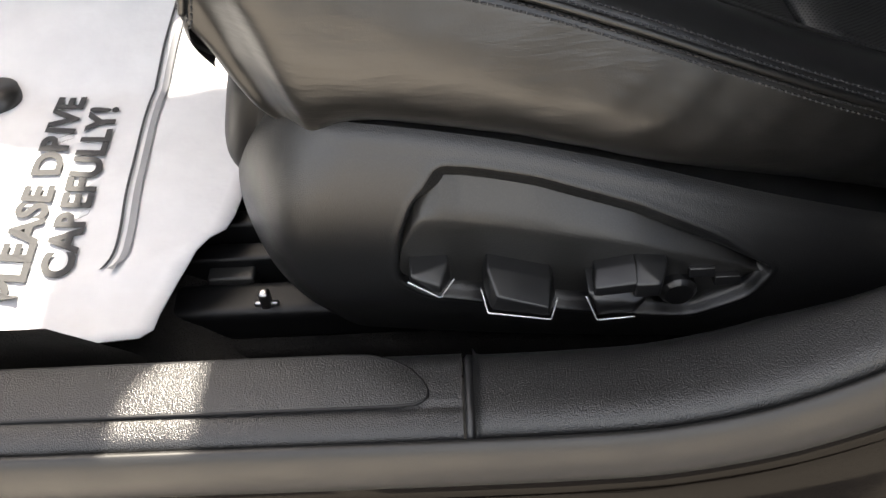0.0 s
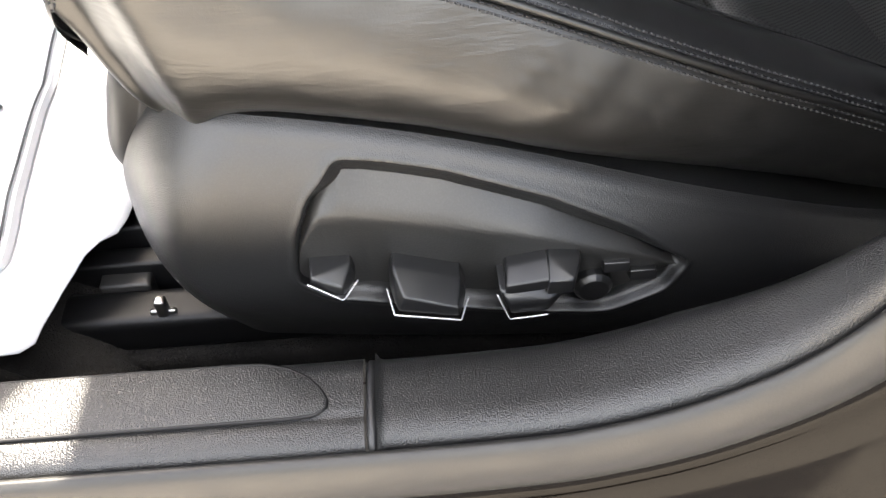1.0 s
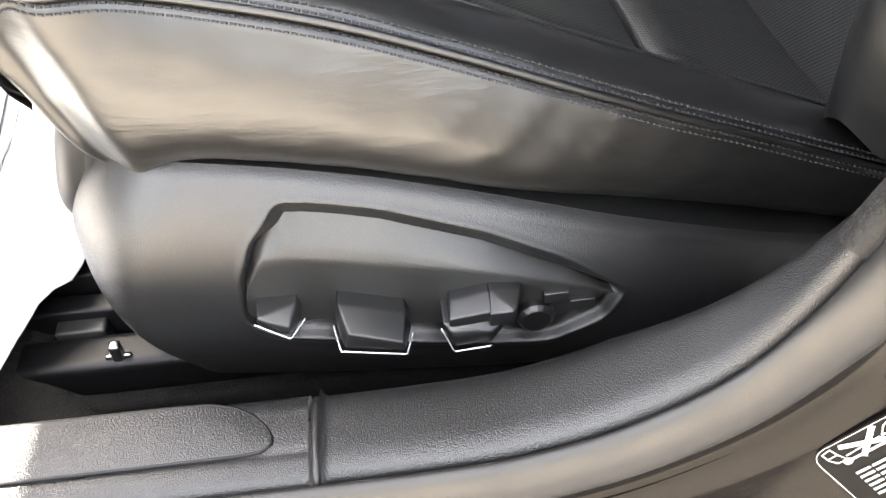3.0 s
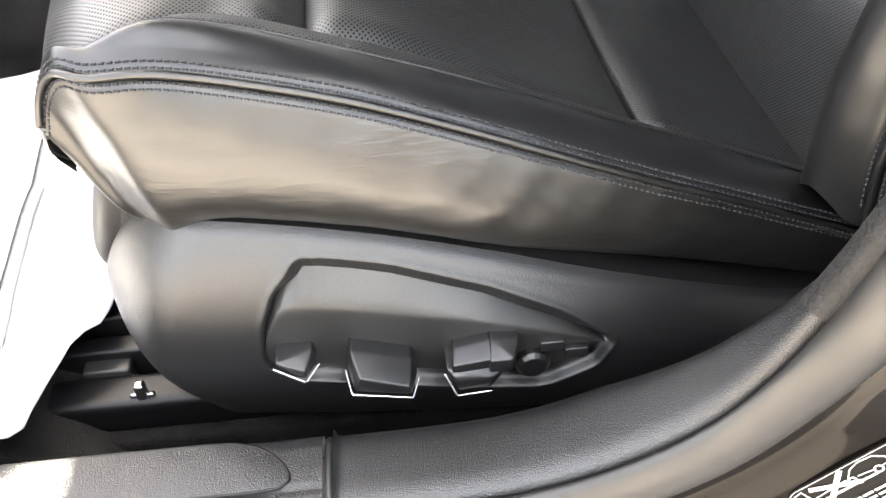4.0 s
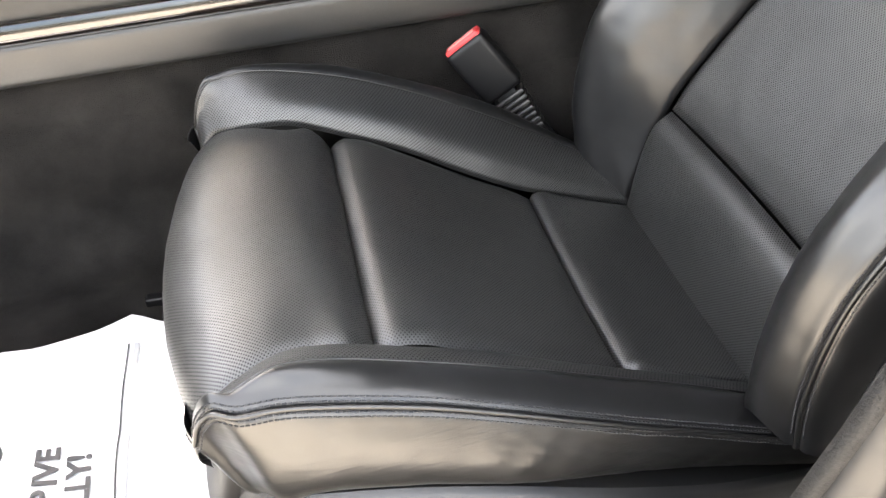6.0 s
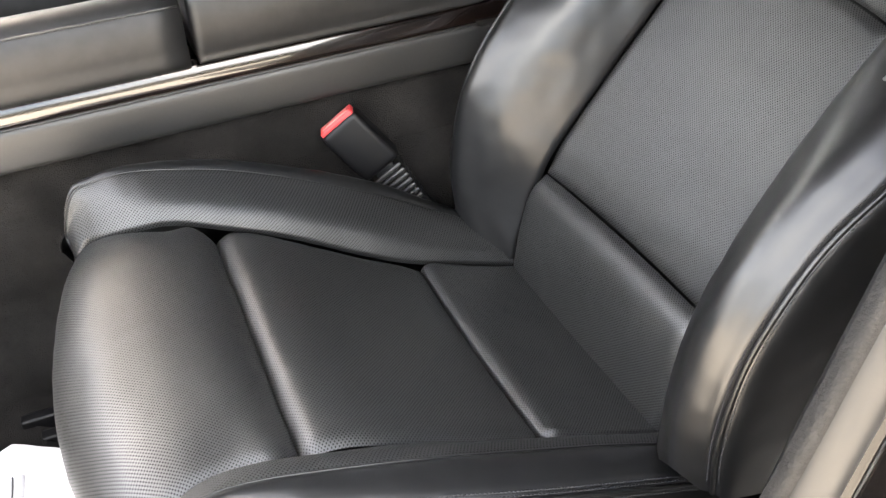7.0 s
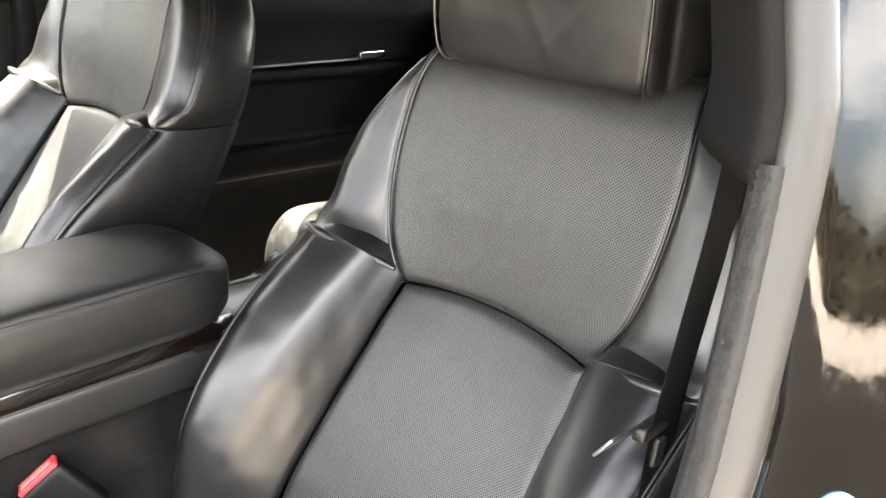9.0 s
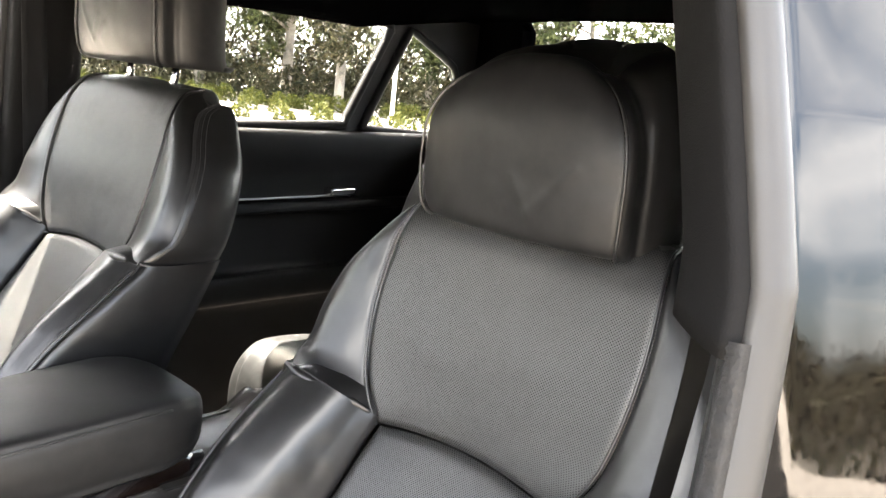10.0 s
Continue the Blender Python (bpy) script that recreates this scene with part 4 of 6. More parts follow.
def tumble(z, a):
    """How far the metal leans in above the waist, away from the seal."""
    k = np.clip((a - 0.028) / 0.03, 0, 1)
    return k * (0.15 * np.clip(z - 0.93, 0, 0.17) - 0.05 * np.clip(z - 1.10, 0, 1))


sill_out = [-0.004, -0.003, -0.001, 0.0, 0.001, 0.002, 0.003, 0.0045, 0.007, 0.0115, 0.022, 0.036, 0.049, 0.060, 0.073]    # the same metal along the sill: flat, without the steps


def metal(prof, lo, low=None):
    """The painted side from place lo of the line on, through (away, out) pairs; low gives the way out along the sill."""
    g = np.zeros((len(line) - lo, len(prof), 3))
    for k, (a, o) in enumerate(prof):
        o = o if low is None else low[k] + (o - low[k]) * climb[lo:]
        g[:, k] = line[lo:] + away[lo:] * min(a, 0.24) + outw[lo:] * (o - tumble(line[lo:, 2], a))[:, None] + np.array([max(0, a - 0.24), 0, 0])
    return g


ob = sheet("door_jamb", metal(jamb, 240, sill_out), paint, None, (0, -1, 0.3), label="dark brown metallic painted door jamb")
tagged(ob, category="door jamb", kind="structure")
skin = [(0.221, 0.064), (0.224, 0.082), (0.229, 0.088), (0.24, 0.090), (0.30, 0.091), (0.5, 0.088), (0.9, 0.07)]
g = metal(skin, int(np.argmin(np.abs(flat[:, 1] - 0.50))))
rear_door = thing("rear_door", (0.8, 0.2, 0.4), "dark glossy rear door, closed", "car door")
sheet("door_skin", spline(np.swapaxes(g, 0, 1), 60).swapaxes(0, 1), paint, rear_door, (0, -1, 0))

# sill trim in grained plastic, in two lengths that meet in a joint
trim = [(0.004, 0.001), (-0.003, -0.001), (-0.0055, -0.006), (-0.0065, -0.012), (-0.0070, -0.016), (-0.0045, -0.0175), (-0.0070, -0.019), (-0.0072, -0.030), (-0.0060, -0.045), (-0.0025, -0.053), (0.006, -0.060), (0.03, -0.068), (0.09, -0.074), (0.2, -0.076)]
front_trim = np.array(trim)
rear_trim = np.array([(0.004, 0.001), (-0.0045, -0.002), (-0.0080, -0.007), (-0.0092, -0.013), (-0.0088, -0.022), (-0.0078, -0.034), (-0.0058, -0.045), (-0.001, -0.053), (0.008, -0.059), (0.03, -0.066), (0.09, -0.072), (0.2, -0.076)])
lo = corner - 1
ob = swept("sill_trim_front", line[80:lo], away[80:lo], outw[80:lo], even(front_trim, count=90), plastic_sill, None, "grained black plastic sill trim", kind="structure")
tagged(ob, category="sill trim")
grow = 1.0 - 0.80 * np.clip((flat[:, 1] - 0.42) / 0.14, 0, 1)
seg = slice(corner + 1, low_end)
prof = even(spline(rear_trim, 60), count=60)
g = line[seg, None] + prof[None, :, :1] * away[seg, None] + prof[None, :, 1:2] * grow[seg][:, None, None] * outw[seg, None]
ob = sheet("sill_trim_rear", g, plastic_sill, None, (0, -0.3, 1), (0.004, 0, 0, 0), 0.004, label="grained black plastic trim of sill and pillar foot")
tagged(ob, category="sill trim", kind="structure")
joint = np.stack([line[corner] + away[corner] * a + outw[corner] * o + np.array([0.0, 0, -0.003]) for a, o in rear_trim[:8]])
tagged(tube("sill_joint", joint, 0.003, plastic_plain, None, 6, "dark joint between the sill trims"), category="sill joint", kind="structure")
# raised tread plate with its chamfered end
bm = bmesh.new()
ys = (0.2685, 0.3005)
outline = [(-0.85, ys[0]), (-0.040, ys[0]), (-0.028, ys[0] + 0.001), (-0.0225, ys[0] + 0.004), (-0.0218, ys[0] + 0.008), (-0.0250, ys[0] + 0.015), (-0.0320, ys[0] + 0.023), (-0.0420, ys[1] - 0.003), (-0.0540, ys[1] + 0.0005), (-0.070, ys[1] + 0.0012), (-0.85, ys[1] + 0.0012)]
bm = prism_bm(outline, 0.400, 0.4072, 0.0008)
tread = part("tread_plate", bm, plastic_sill, None, "raised grained plastic tread plate on the sill", True)
tagged(tread, category="tread plate", kind="structure")
gap = np.array([(x, y, 0.4062) for x, y in outline])
tube("tread_joint", even(gap, 0.004), 0.0011, rail_black, tread, 6)

# pillar trim: cloth-covered upper part that laps over the lower one
def pillar(name, z0, z1, plan, mat, label):
    zs = np.linspace(z0, z1, 24)
    rows = []
    for z in zs:
        dx = np.interp(z, flat[:, 1][low_end - 230:], flat[:, 0][low_end - 230:]) - 0.409
        dy = lean(z) - lean(1.055)
        rows.append([(x + dx, y + dy, z + 0.25 * (x - 0.398)) for x, y in plan])
    cap = [[(0.3 * x + 0.7 * (rows[0][3][0]), 0.3 * y + 0.7 * rows[0][3][1], z + 0.002) for x, y, z in rows[0]]]
    ob = sheet(name, np.array(cap + rows), mat, None, (-1, 0.2, 0), label=label)
    return tagged(ob, category="pillar trim", kind="structure")


pillar("pillar_trim_upper", 1.056, 1.40, even(spline([(0.430, 0.272), (0.418, 0.278), (0.406, 0.284), (0.399, 0.290), (0.398, 0.297), (0.410, 0.318), (0.428, 0.342), (0.440, 0.352), (0.47, 0.360), (0.54, 0.364), (0.56, 0.364)], 80), count=60), fabric_pillar, "dark cloth-covered upper pillar trim")
pillar("pillar_trim_lower", 0.70, 1.054, even(spline([(0.428, 0.274), (0.414, 0.282), (0.408, 0.287), (0.407, 0.291), (0.414, 0.300), (0.430, 0.310), (0.447, 0.316), (0.48, 0.320), (0.54, 0.324), (0.56, 0.324)], 80), count=50), plastic_soft, "black plastic lower pillar trim")

# seat belt that hangs beside the seat, with its tongue
belt = thing("seat_belt", (0.48, 0.36, 0.6), "black webbing seat belt with a metal tongue", "seat belt")
path = spline([(0.497, 0.352, 1.06), (0.490, 0.352, 1.00), (0.483, 0.356, 0.93), (0.476, 0.360, 0.86), (0.47, 0.360, 0.80), (0.455, 0.352, 0.68), (0.445, 0.345, 0.55), (0.44, 0.34, 0.40)], 60)
wide = np.array([0.98, 0.05, 0.10]) / np.linalg.norm([0.98, 0.05, 0.10])
g = np.stack([path + wide * w + np.array([-0.0006, -0.0006, 0]) * (1 - abs(w) / 0.023) for w in np.linspace(-0.023, 0.023, 9)], 1)
back = g + np.array([0.0010, 0.0010, 0])
loop = np.concatenate([g, back[:, ::-1], g[:, :1]], 1)
sheet("webbing", loop, webbing, belt, (-1, -1, 0))
bm = box_bm((-0.034, -0.006, -0.006), (0.034, 0.006, 0.006), 0.004)
bmesh.ops.transform(bm, matrix=pose(0.470, 0.3655, 0.838, 0, 6, 8), verts=bm.verts[:])
tongue = part("tongue_grip", bm, plastic_plain, belt, "black plastic tongue grip")
bm = box_bm((-0.024, -0.0012, -0.0105), (0.024, 0.0012, 0.0105), 0.0008)
bmesh.ops.transform(bm, matrix=pose(0.4215, 0.3675, 0.8415, 35, 8, 6), verts=bm.verts[:])
part("tongue_blade", bm, steel, tongue, "bright steel tongue blade")
bm = box_bm((-0.006, -0.004, -0.012), (0.006, 0.004, 0.012), 0.002)
bmesh.ops.transform(bm, matrix=pose(0.464, 0.360, 0.818, 0, 8, 0), verts=bm.verts[:])
part("belt_stop", bm, plastic_soft, belt, "small grey belt stop")


# ---- floor, tunnel and console ----
FAR = 2.034                      # mirrors the near side: y -> FAR - y
nx, ny = 90, 80
xs, ys = np.linspace(-1.35, 2.2, nx), np.linspace(0.318, FAR - 0.318, ny)
g = np.zeros((nx, ny, 3))
for i, x in enumerate(xs):
    foot = np.clip((-0.165 - x) / 0.05, 0, 1)
    z = np.full(ny, 0.270) + 0.062 * foot * foot * (3 - 2 * foot) + 0.45 * np.clip((-0.95 - x) / 0.4, 0, 1) ** 1.3 + np.where(x > 0.9, 0.0, 0)
    hump = np.clip((0.098 - np.abs(ys - FAR / 2)) / 0.03, 0, 1)
    z = np.maximum(z, 0.270 + hump * hump * (3 - 2 * hump) * 0.28)
    z = z + 0.10 * np.clip((0.345 - ys) / 0.03, 0, 1) + 0.10 * np.clip((ys - FAR + 0.345) / 0.03, 0, 1)
    g[i] = np.stack([np.full(ny, x), ys, z], 1)
tagged(sheet("floor", g, carpet, None, (0, 0, 1), label="dark carpeted car floor with the tunnel"), category="floor", kind="structure")

# paper mat in the footwell: printed border, two lines of capitals
mat_thing = thing("paper_floor_mat", (-0.5, 0.62, 0.33), "white printed paper floor mat, creased, in the footwell", "floor mat")
edge_pts = [(-0.90, 0.345), (-0.62, 0.347), (-0.40, 0.348), (-0.300, 0.353), (-0.256, 0.361), (-0.207, 0.366), (-0.206, 0.384), (-0.201, 0.406), (-0.191, 0.434), (-0.181, 0.447), (-0.169, 0.463), (-0.166, 0.478), (-0.160, 0.52), (-0.150, 0.60), (-0.155, 0.70), (-0.195, 0.730), (-0.240, 0.750), (-0.285, 0.736), (-0.340, 0.728), (-0.62, 0.74), (-0.90, 0.74)]
cx, cy = -0.50, 0.56
ring = even(np.array(edge_pts + edge_pts[:1]), count=161)[:-1]
verts, faces = [], []
levels = 26
def mat_z(x, y):
    base = 0.350 + 0.06 * min(0.2, max(0.0, y - 0.40)) + 0.36 * max(0.0, y - 0.62) + 0.42 * max(0, (-0.80 - x)) ** 1.2
    cr = 0.0030 * noise.noise(Vector((x * 9, y * 9, 1.2))) + 0.006 * math.exp(-((y - 0.419 - 0.40 * (x + 0.245)) / 0.006) ** 2) + 0.002 * math.exp(-((x + 0.21 - 0.12 * (y - 0.6)) / 0.015) ** 2)
    return base + cr + 0.002 * noise.noise(Vector((x * 30, y * 22, 4.2)))
for k in range(levels + 1):
    for x, y in ring:
        q = k / levels
        px_, py_ = cx + (x - cx) * q, cy + (y - cy) * q
        verts.append((px_, py_, mat_z(px_, py_)))
kk = len(ring)
for k in range(levels):
    for j in range(kk):
        faces.append((k * kk + j, (k + 1) * kk + j, (k + 1) * kk + (j + 1) % kk, k * kk + (j + 1) % kk))
sheet_ob = raw("sheet", verts, faces, paper, mat_thing)
sheet_ob.modifiers.new("thick", "SOLIDIFY").thickness = 0.0012


def printed(name, pts, width, mat, parent):
    """A flat printed stroke that lies on the mat."""
    p = even(np.array(pts, float), 0.006)
    t = np.gradient(p, axis=0)
    t /= np.linalg.norm(t, axis=1, keepdims=True)
    nrm = np.stack([-t[:, 1], t[:, 0]], 1) * width / 2
    v = [(x, y, mat_z(x, y) + 0.0022) for x, y in np.concatenate([p - nrm, p + nrm])]
    c = len(p)
    return raw(name, v, [(i, i + 1, c + i + 1, c + i) for i in range(c - 1)], mat, parent)


BORDER = [(-0.236, 0.715), (-0.244, 0.65), (-0.2475, 0.585), (-0.244, 0.514), (-0.240, 0.459), (-0.2395, 0.436), (-0.245, 0.4195)]
printed("printed_border", spline(BORDER, 60), 0.0055, ink_light, sheet_ob)
printed("printed_border", spline([(x - 0.0085, y + 0.003 * k / 6) for k, (x, y) in enumerate(BORDER)], 60), 0.0022, ink, sheet_ob)
for text, x, y0, size in (("PLEASE DRIVE", -0.305, 0.395, 0.0325), ("CAREFULLY!", -0.274, 0.416, 0.0325)):
    cu = bpy.data.curves.new("lettering", "FONT")
    cu.body, cu.size, cu.extrude, cu.offset, cu.space_character = text, size, 0.0003, 0.0012, 1.0
    tmp = new("lettering", cu)
    dg = bpy.context.evaluated_depsgraph_get()
    me = bpy.data.meshes.new_from_object(tmp.evaluated_get(dg))
    bpy.data.objects.remove(tmp)
    stretch = (0.219 if "DRIVE" in text else 0.181) / max(v.co.x for v in me.vertices)
    for v in me.vertices:
        lx, ly = v.co.x, v.co.y
        wx, wy = x - ly - 0.041 * lx, y0 + stretch * lx + 0.10 * ly
        v.co = (wx, wy, mat_z(wx, wy) + 0.0024 + max(0, v.co.z))
    me.materials.clear()
    me.materials.append(ink)
    ob = new("lettering", me)
    ob.parent = sheet_ob
tagged(tube("mat_hole_button", [(-0.392, 0.617, mat_z(-0.392, 0.617) - 0.004), (-0.392, 0.617, mat_z(-0.392, 0.617) + 0.010)], 0.022, plastic_soft, None, 24, "round grey mat fixing button showing through the paper"), category="mat button")

# centre console between the seats
console = thing("centre_console", (0.0, FAR / 2, 0.2), "dark centre console with wood strip, soft sides and armrest", "centre console")
CW = FAR / 2 - 0.945             # half width
def ext(name, sec, mat, x0, x1, lab="", rise=0.045, count=40, taper=None):
    """A closed section (y off the centre, z) drawn along x, rising a little to the rear."""
    xs = np.linspace(x0, x1, count)
    rows = []
    for x in xs:
        k = 1.0 if taper is None else taper(x)
        rows.append([(x, FAR / 2 + y * (k if taper else 1), z + rise * (x + 0.3)) for y, z in sec])
    g = np.array(rows)
    c0, c1 = g[:1].mean(1, keepdims=True), g[-1:].mean(1, keepdims=True)
    g = np.concatenate([np.repeat(c0, g.shape[1], 1), g, np.repeat(c1, g.shape[1], 1)])
    return sheet(name, g, mat, console, (0, 0, 1) , label=lab)


w = CW
ext("console_body", [(-w + 0.01, 0.20), (-w + 0.01, 0.45), (-w + 0.012, 0.603), (w - 0.012, 0.603), (w - 0.01, 0.45), (w - 0.01, 0.20), (-w + 0.01, 0.20)], carpet, -1.2, 0.62, "carpeted console side")
for s in (-1, 1):
    sec = spline([(s * w, 0.607), (s * (w + 0.004), 0.615), (s * (w + 0.004), 0.640), (s * (w + 0.001), 0.655), (s * (w - 0.012), 0.657), (s * (w - 0.014), 0.607), (s * w, 0.607)], 50)
    ext("side_rail", sec, plastic_soft, -1.2, 0.60, "soft dark side rail")
    sec = spline([(s * (w - 0.001), 0.657), (s * (w + 0.001), 0.664), (s * (w - 0.003), 0.680), (s * (w - 0.012), 0.684), (s * (w - 0.014), 0.657), (s * (w - 0.001), 0.657)], 50)
    ext("wood_strip", sec, wood, -1.2, 0.44, "glossy dark wood strip")
    ext("edge_strip", spline([(s * (w + 0.0015), 0.6555), (s * (w + 0.0025), 0.6570), (s * (w + 0.001), 0.6585), (s * (w - 0.002), 0.657), (s * (w + 0.0015), 0.6555)], 16), plastic_soft, -1.2, 0.44, "thin dark edge strip")
# unseen block added to hold the sun off the footwell mat
ext("centre_stack", [(-w + 0.012, 0.55), (-w + 0.012, 0.90), (w - 0.012, 0.90), (w - 0.012, 0.55), (-w + 0.012, 0.55)], plastic_soft, -0.95, -0.62, "unseen dark centre stack, added to shade the mat")
sec = spline([(-w + 0.010, 0.684), (-w + 0.010, 0.700), (-w + 0.03, 0.722), (0, 0.726), (w - 0.03, 0.722), (w - 0.010, 0.700), (w - 0.010, 0.684), (0, 0.682), (-w + 0.010, 0.684)], 60)
ext("console_top", sec, plastic_soft, -1.2, 0.03, "soft dark console top")
bm = box_bm((-0.75, -0.045, 0.0), (-0.22, 0.045, 0.012), 0.005)
bmesh.ops.transform(bm, matrix=pose(0, FAR / 2 - 0.005, 0.728), verts=bm.verts[:])
part("satin_panel", bm, steel, console, "bright satin metal panel")
for s in (-1, 1):
    sec = spline([(s * 0.052, 0.690), (s * 0.098, 0.690), (s * 0.1025, 0.715), (s * 0.1005, 0.742), (s * 0.093, 0.761), (s * 0.076, 0.771), (s * 0.058, 0.768), (s * 0.052, 0.750), (s * 0.052, 0.690)], 60)
    roll = ext("console_roll", sec, leather_matt, -1.2, 0.028, "padded black leather roll along the console")
    tube("roll_seam", np.array([(x, FAR / 2 + s * 0.0955, 0.7585 + 0.045 * (x + 0.3)) for x in np.linspace(-0.9, 0.026, 80)]), 0.0014, piping_leather, roll, 6)
# armrest: padded lid with a rounded end
rows = []
sec = spline([(0, 0.695), (-0.9, 0.695), (-1.0, 0.708), (-1.03, 0.735), (-1.01, 0.755), (-0.96, 0.770), (-0.80, 0.780), (0, 0.783), (0.80, 0.780), (0.96, 0.770), (1.01, 0.755), (1.03, 0.735), (1.0, 0.708), (0.9, 0.695), (0, 0.695)], 90)
for x in np.concatenate([np.linspace(0.038, 0.36, 40), 0.36 + 0.085 * np.sin(np.linspace(0, math.pi / 2, 24))[1:]]):
    k = math.sqrt(max(0.0, 1 - ((x - 0.36) / 0.085) ** 2)) if x > 0.36 else 1.0
    k = max(k, 0.02)
    rows.append([(x, FAR / 2 + 0.10 * y * (0.35 + 0.65 * k), 0.740 + (z - 0.740) * (0.25 + 0.75 * k) + 0.045 * (x + 0.3) - 0.004) for y, z in sec])
g = np.array(rows)
g = np.concatenate([np.repeat(g[:1].mean(1, keepdims=True), g.shape[1], 1), g, np.repeat(g[-1:].mean(1, keepdims=True), g.shape[1], 1)])
arm = sheet("armrest", g, leather_matt, console, (0, 0, 1), wrinkle=0.001, label="padded black leather armrest lid")
for s in (-1, 1):
    lid = np.array([(x, FAR / 2 + s * 0.0955, 0.7655 + 0.045 * (x + 0.3)) for x in np.linspace(0.04, 0.38, 60)])
    tube("armrest_seam", lid, 0.0016, piping_leather, arm, 6)
g = np.array([[(x, FAR / 2 + y * 0.075, 0.62 + z) for y, z in [(-1.2, -0.3), (-1.2, 0.03), (-1, 0.07), (0, 0.085), (1, 0.07), (1.2, 0.03), (1.2, -0.3)]] for x in (0.38, 0.45, 0.55, 0.62, 0.63)])
g[-1, :, 2] = 0.3
sheet("console_rear", loft(g, 30, 40), plastic_soft, console, (0, 0, 1), label="dark rear end of the console")

# buckle with its ribbed boot, standing between seat and console
buckle = thing("seat_belt_buckle", (0.25, 0.90, 0.45), "black seat belt buckle with a red release button", "buckle")
foot, topp = np.array([0.278, 0.893, 0.480]), np.array([0.186, 0.929, 0.602])
axis = (topp - foot) / np.linalg.norm(topp - foot)
turn = Vector(axis).to_track_quat("Z", "X").to_matrix().to_4x4()
across = np.array([0.70, -0.18, 0.68])
across -= axis * (across @ axis)
across /= np.linalg.norm(across)
third = np.cross(axis, across)
m = Matrix(np.column_stack([across, third, axis]).tolist()).to_4x4()
m.translation = Vector(topp)
bm = box_bm((-0.028, -0.014, -0.082), (0.028, 0.014, 0.0), 0.008)
bmesh.ops.transform(bm, matrix=m, verts=bm.verts[:])
part("buckle_housing", bm, rail_black, buckle, "black plastic buckle housing")
bm = box_bm((-0.025, -0.0105, -0.004), (0.025, 0.0105, 0.0045), 0.003)
bmesh.ops.transform(bm, matrix=m, verts=bm.verts[:])
btn = part("release_button", bm, red_plastic, buckle, "red release button")
bm = box_bm((-0.020, -0.006, 0.003), (0.020, 0.004, 0.0055), 0.001)
bmesh.ops.transform(bm, matrix=m, verts=bm.verts[:])
part("button_face", bm, red_light, btn, "paler worn red face")
for k in range(7):
    bm = box_bm((-0.022 + 0.0012 * k, -0.011, -0.094 - 0.0085 * k), (0.022 - 0.0012 * k, 0.011, -0.088 - 0.0085 * k), 0.0026)
    bmesh.ops.transform(bm, matrix=m, verts=bm.verts[:])
    part("boot_rib", bm, plastic_soft, buckle, "grey ribbed boot ring" if k == 0 else "")
bm = box_bm((-0.014, -0.007, -0.24), (0.014, 0.007, -0.08), 0.003)
bmesh.ops.transform(bm, matrix=m, verts=bm.verts[:])
part("buckle_stalk", bm, rail_black, buckle)


# ---- far side, rear and roof of the cabin ----
def wall_plate(name, outline, y0, y1, mat, label, category, holes=()):
    """An upright plate across y, outline in (x, z), with openings cut through."""
    bm = bmesh.new()
    edges = []
    for loop_pts in (outline, *holes):
        vs = [bm.verts.new((x, y0, z)) for x, z in loop_pts]
        edges += [bm.edges.new((vs[i], vs[(i + 1) % len(vs)])) for i in range(len(vs))]
    bmesh.ops.triangle_fill(bm, use_beauty=True, use_dissolve=False, edges=edges)
    ex = bmesh.ops.extrude_face_region(bm, geom=bm.faces[:])
    bmesh.ops.translate(bm, vec=(0, y1 - y0, 0), verts=[v for v in ex["geom"] if isinstance(v, bmesh.types.BMVert)])
    bmesh.ops.recalc_face_normals(bm, faces=bm.faces[:])
    ob = part(name, bm, mat, None, label, False)
    return tagged(ob, category=category, kind="structure")


FY = FAR - 0.27
win_rear = [(0.585, 1.035), (1.285, 1.060), (1.425, 1.318), (1.25, 1.350), (0.70, 1.355), (0.62, 1.33)]
win_quarter = [(1.345, 1.052), (1.60, 1.040), (1.72, 1.13), (1.665, 1.235), (1.49, 1.318)]
win_front = [(-0.75, 1.00), (0.47, 1.03), (0.49, 1.335), (0.1, 1.355), (-0.25, 1.30), (-0.65, 1.08)]
wall_plate("wall_far", [(-1.35, 0.2), (1.815, 0.2), (1.815, 1.42), (-0.16, 1.42), (-0.25, 1.375), (-0.86, 1.06), (-1.02, 0.965), (-1.35, 0.93)], FY, FY + 0.02, trim_dark, "dark far side wall of the cabin with its window openings", "cabin wall", (win_rear, win_quarter, win_front))
for i, w_ in enumerate((win_rear, win_quarter, win_front)):
    loop_pts = even(np.array(w_ + w_[:1]), 0.02)
    frame_pts = np.stack([loop_pts[:, 0], np.full(len(loop_pts), FY - 0.004), loop_pts[:, 1]], 1)
    win = tube(f"window_{i + 1}", frame_pts, 0.011, trim_dark, None, 8, "black rubber-framed car side window")
    tagged(win, category="car window", kind="structure")
    bm = bmesh.new()
    face = bm.faces.new([bm.verts.new((x, FY + 0.008, z)) for x, z in w_])
    ex = bmesh.ops.extrude_face_region(bm, geom=[face])
    bmesh.ops.translate(bm, vec=(0, 0.004, 0), verts=[v for v in ex["geom"] if isinstance(v, bmesh.types.BMVert)])
    bmesh.ops.recalc_face_normals(bm, faces=bm.faces[:])
    pane = part("pane", bm, glass, win, "", False)
    pane.visible_shadow = False

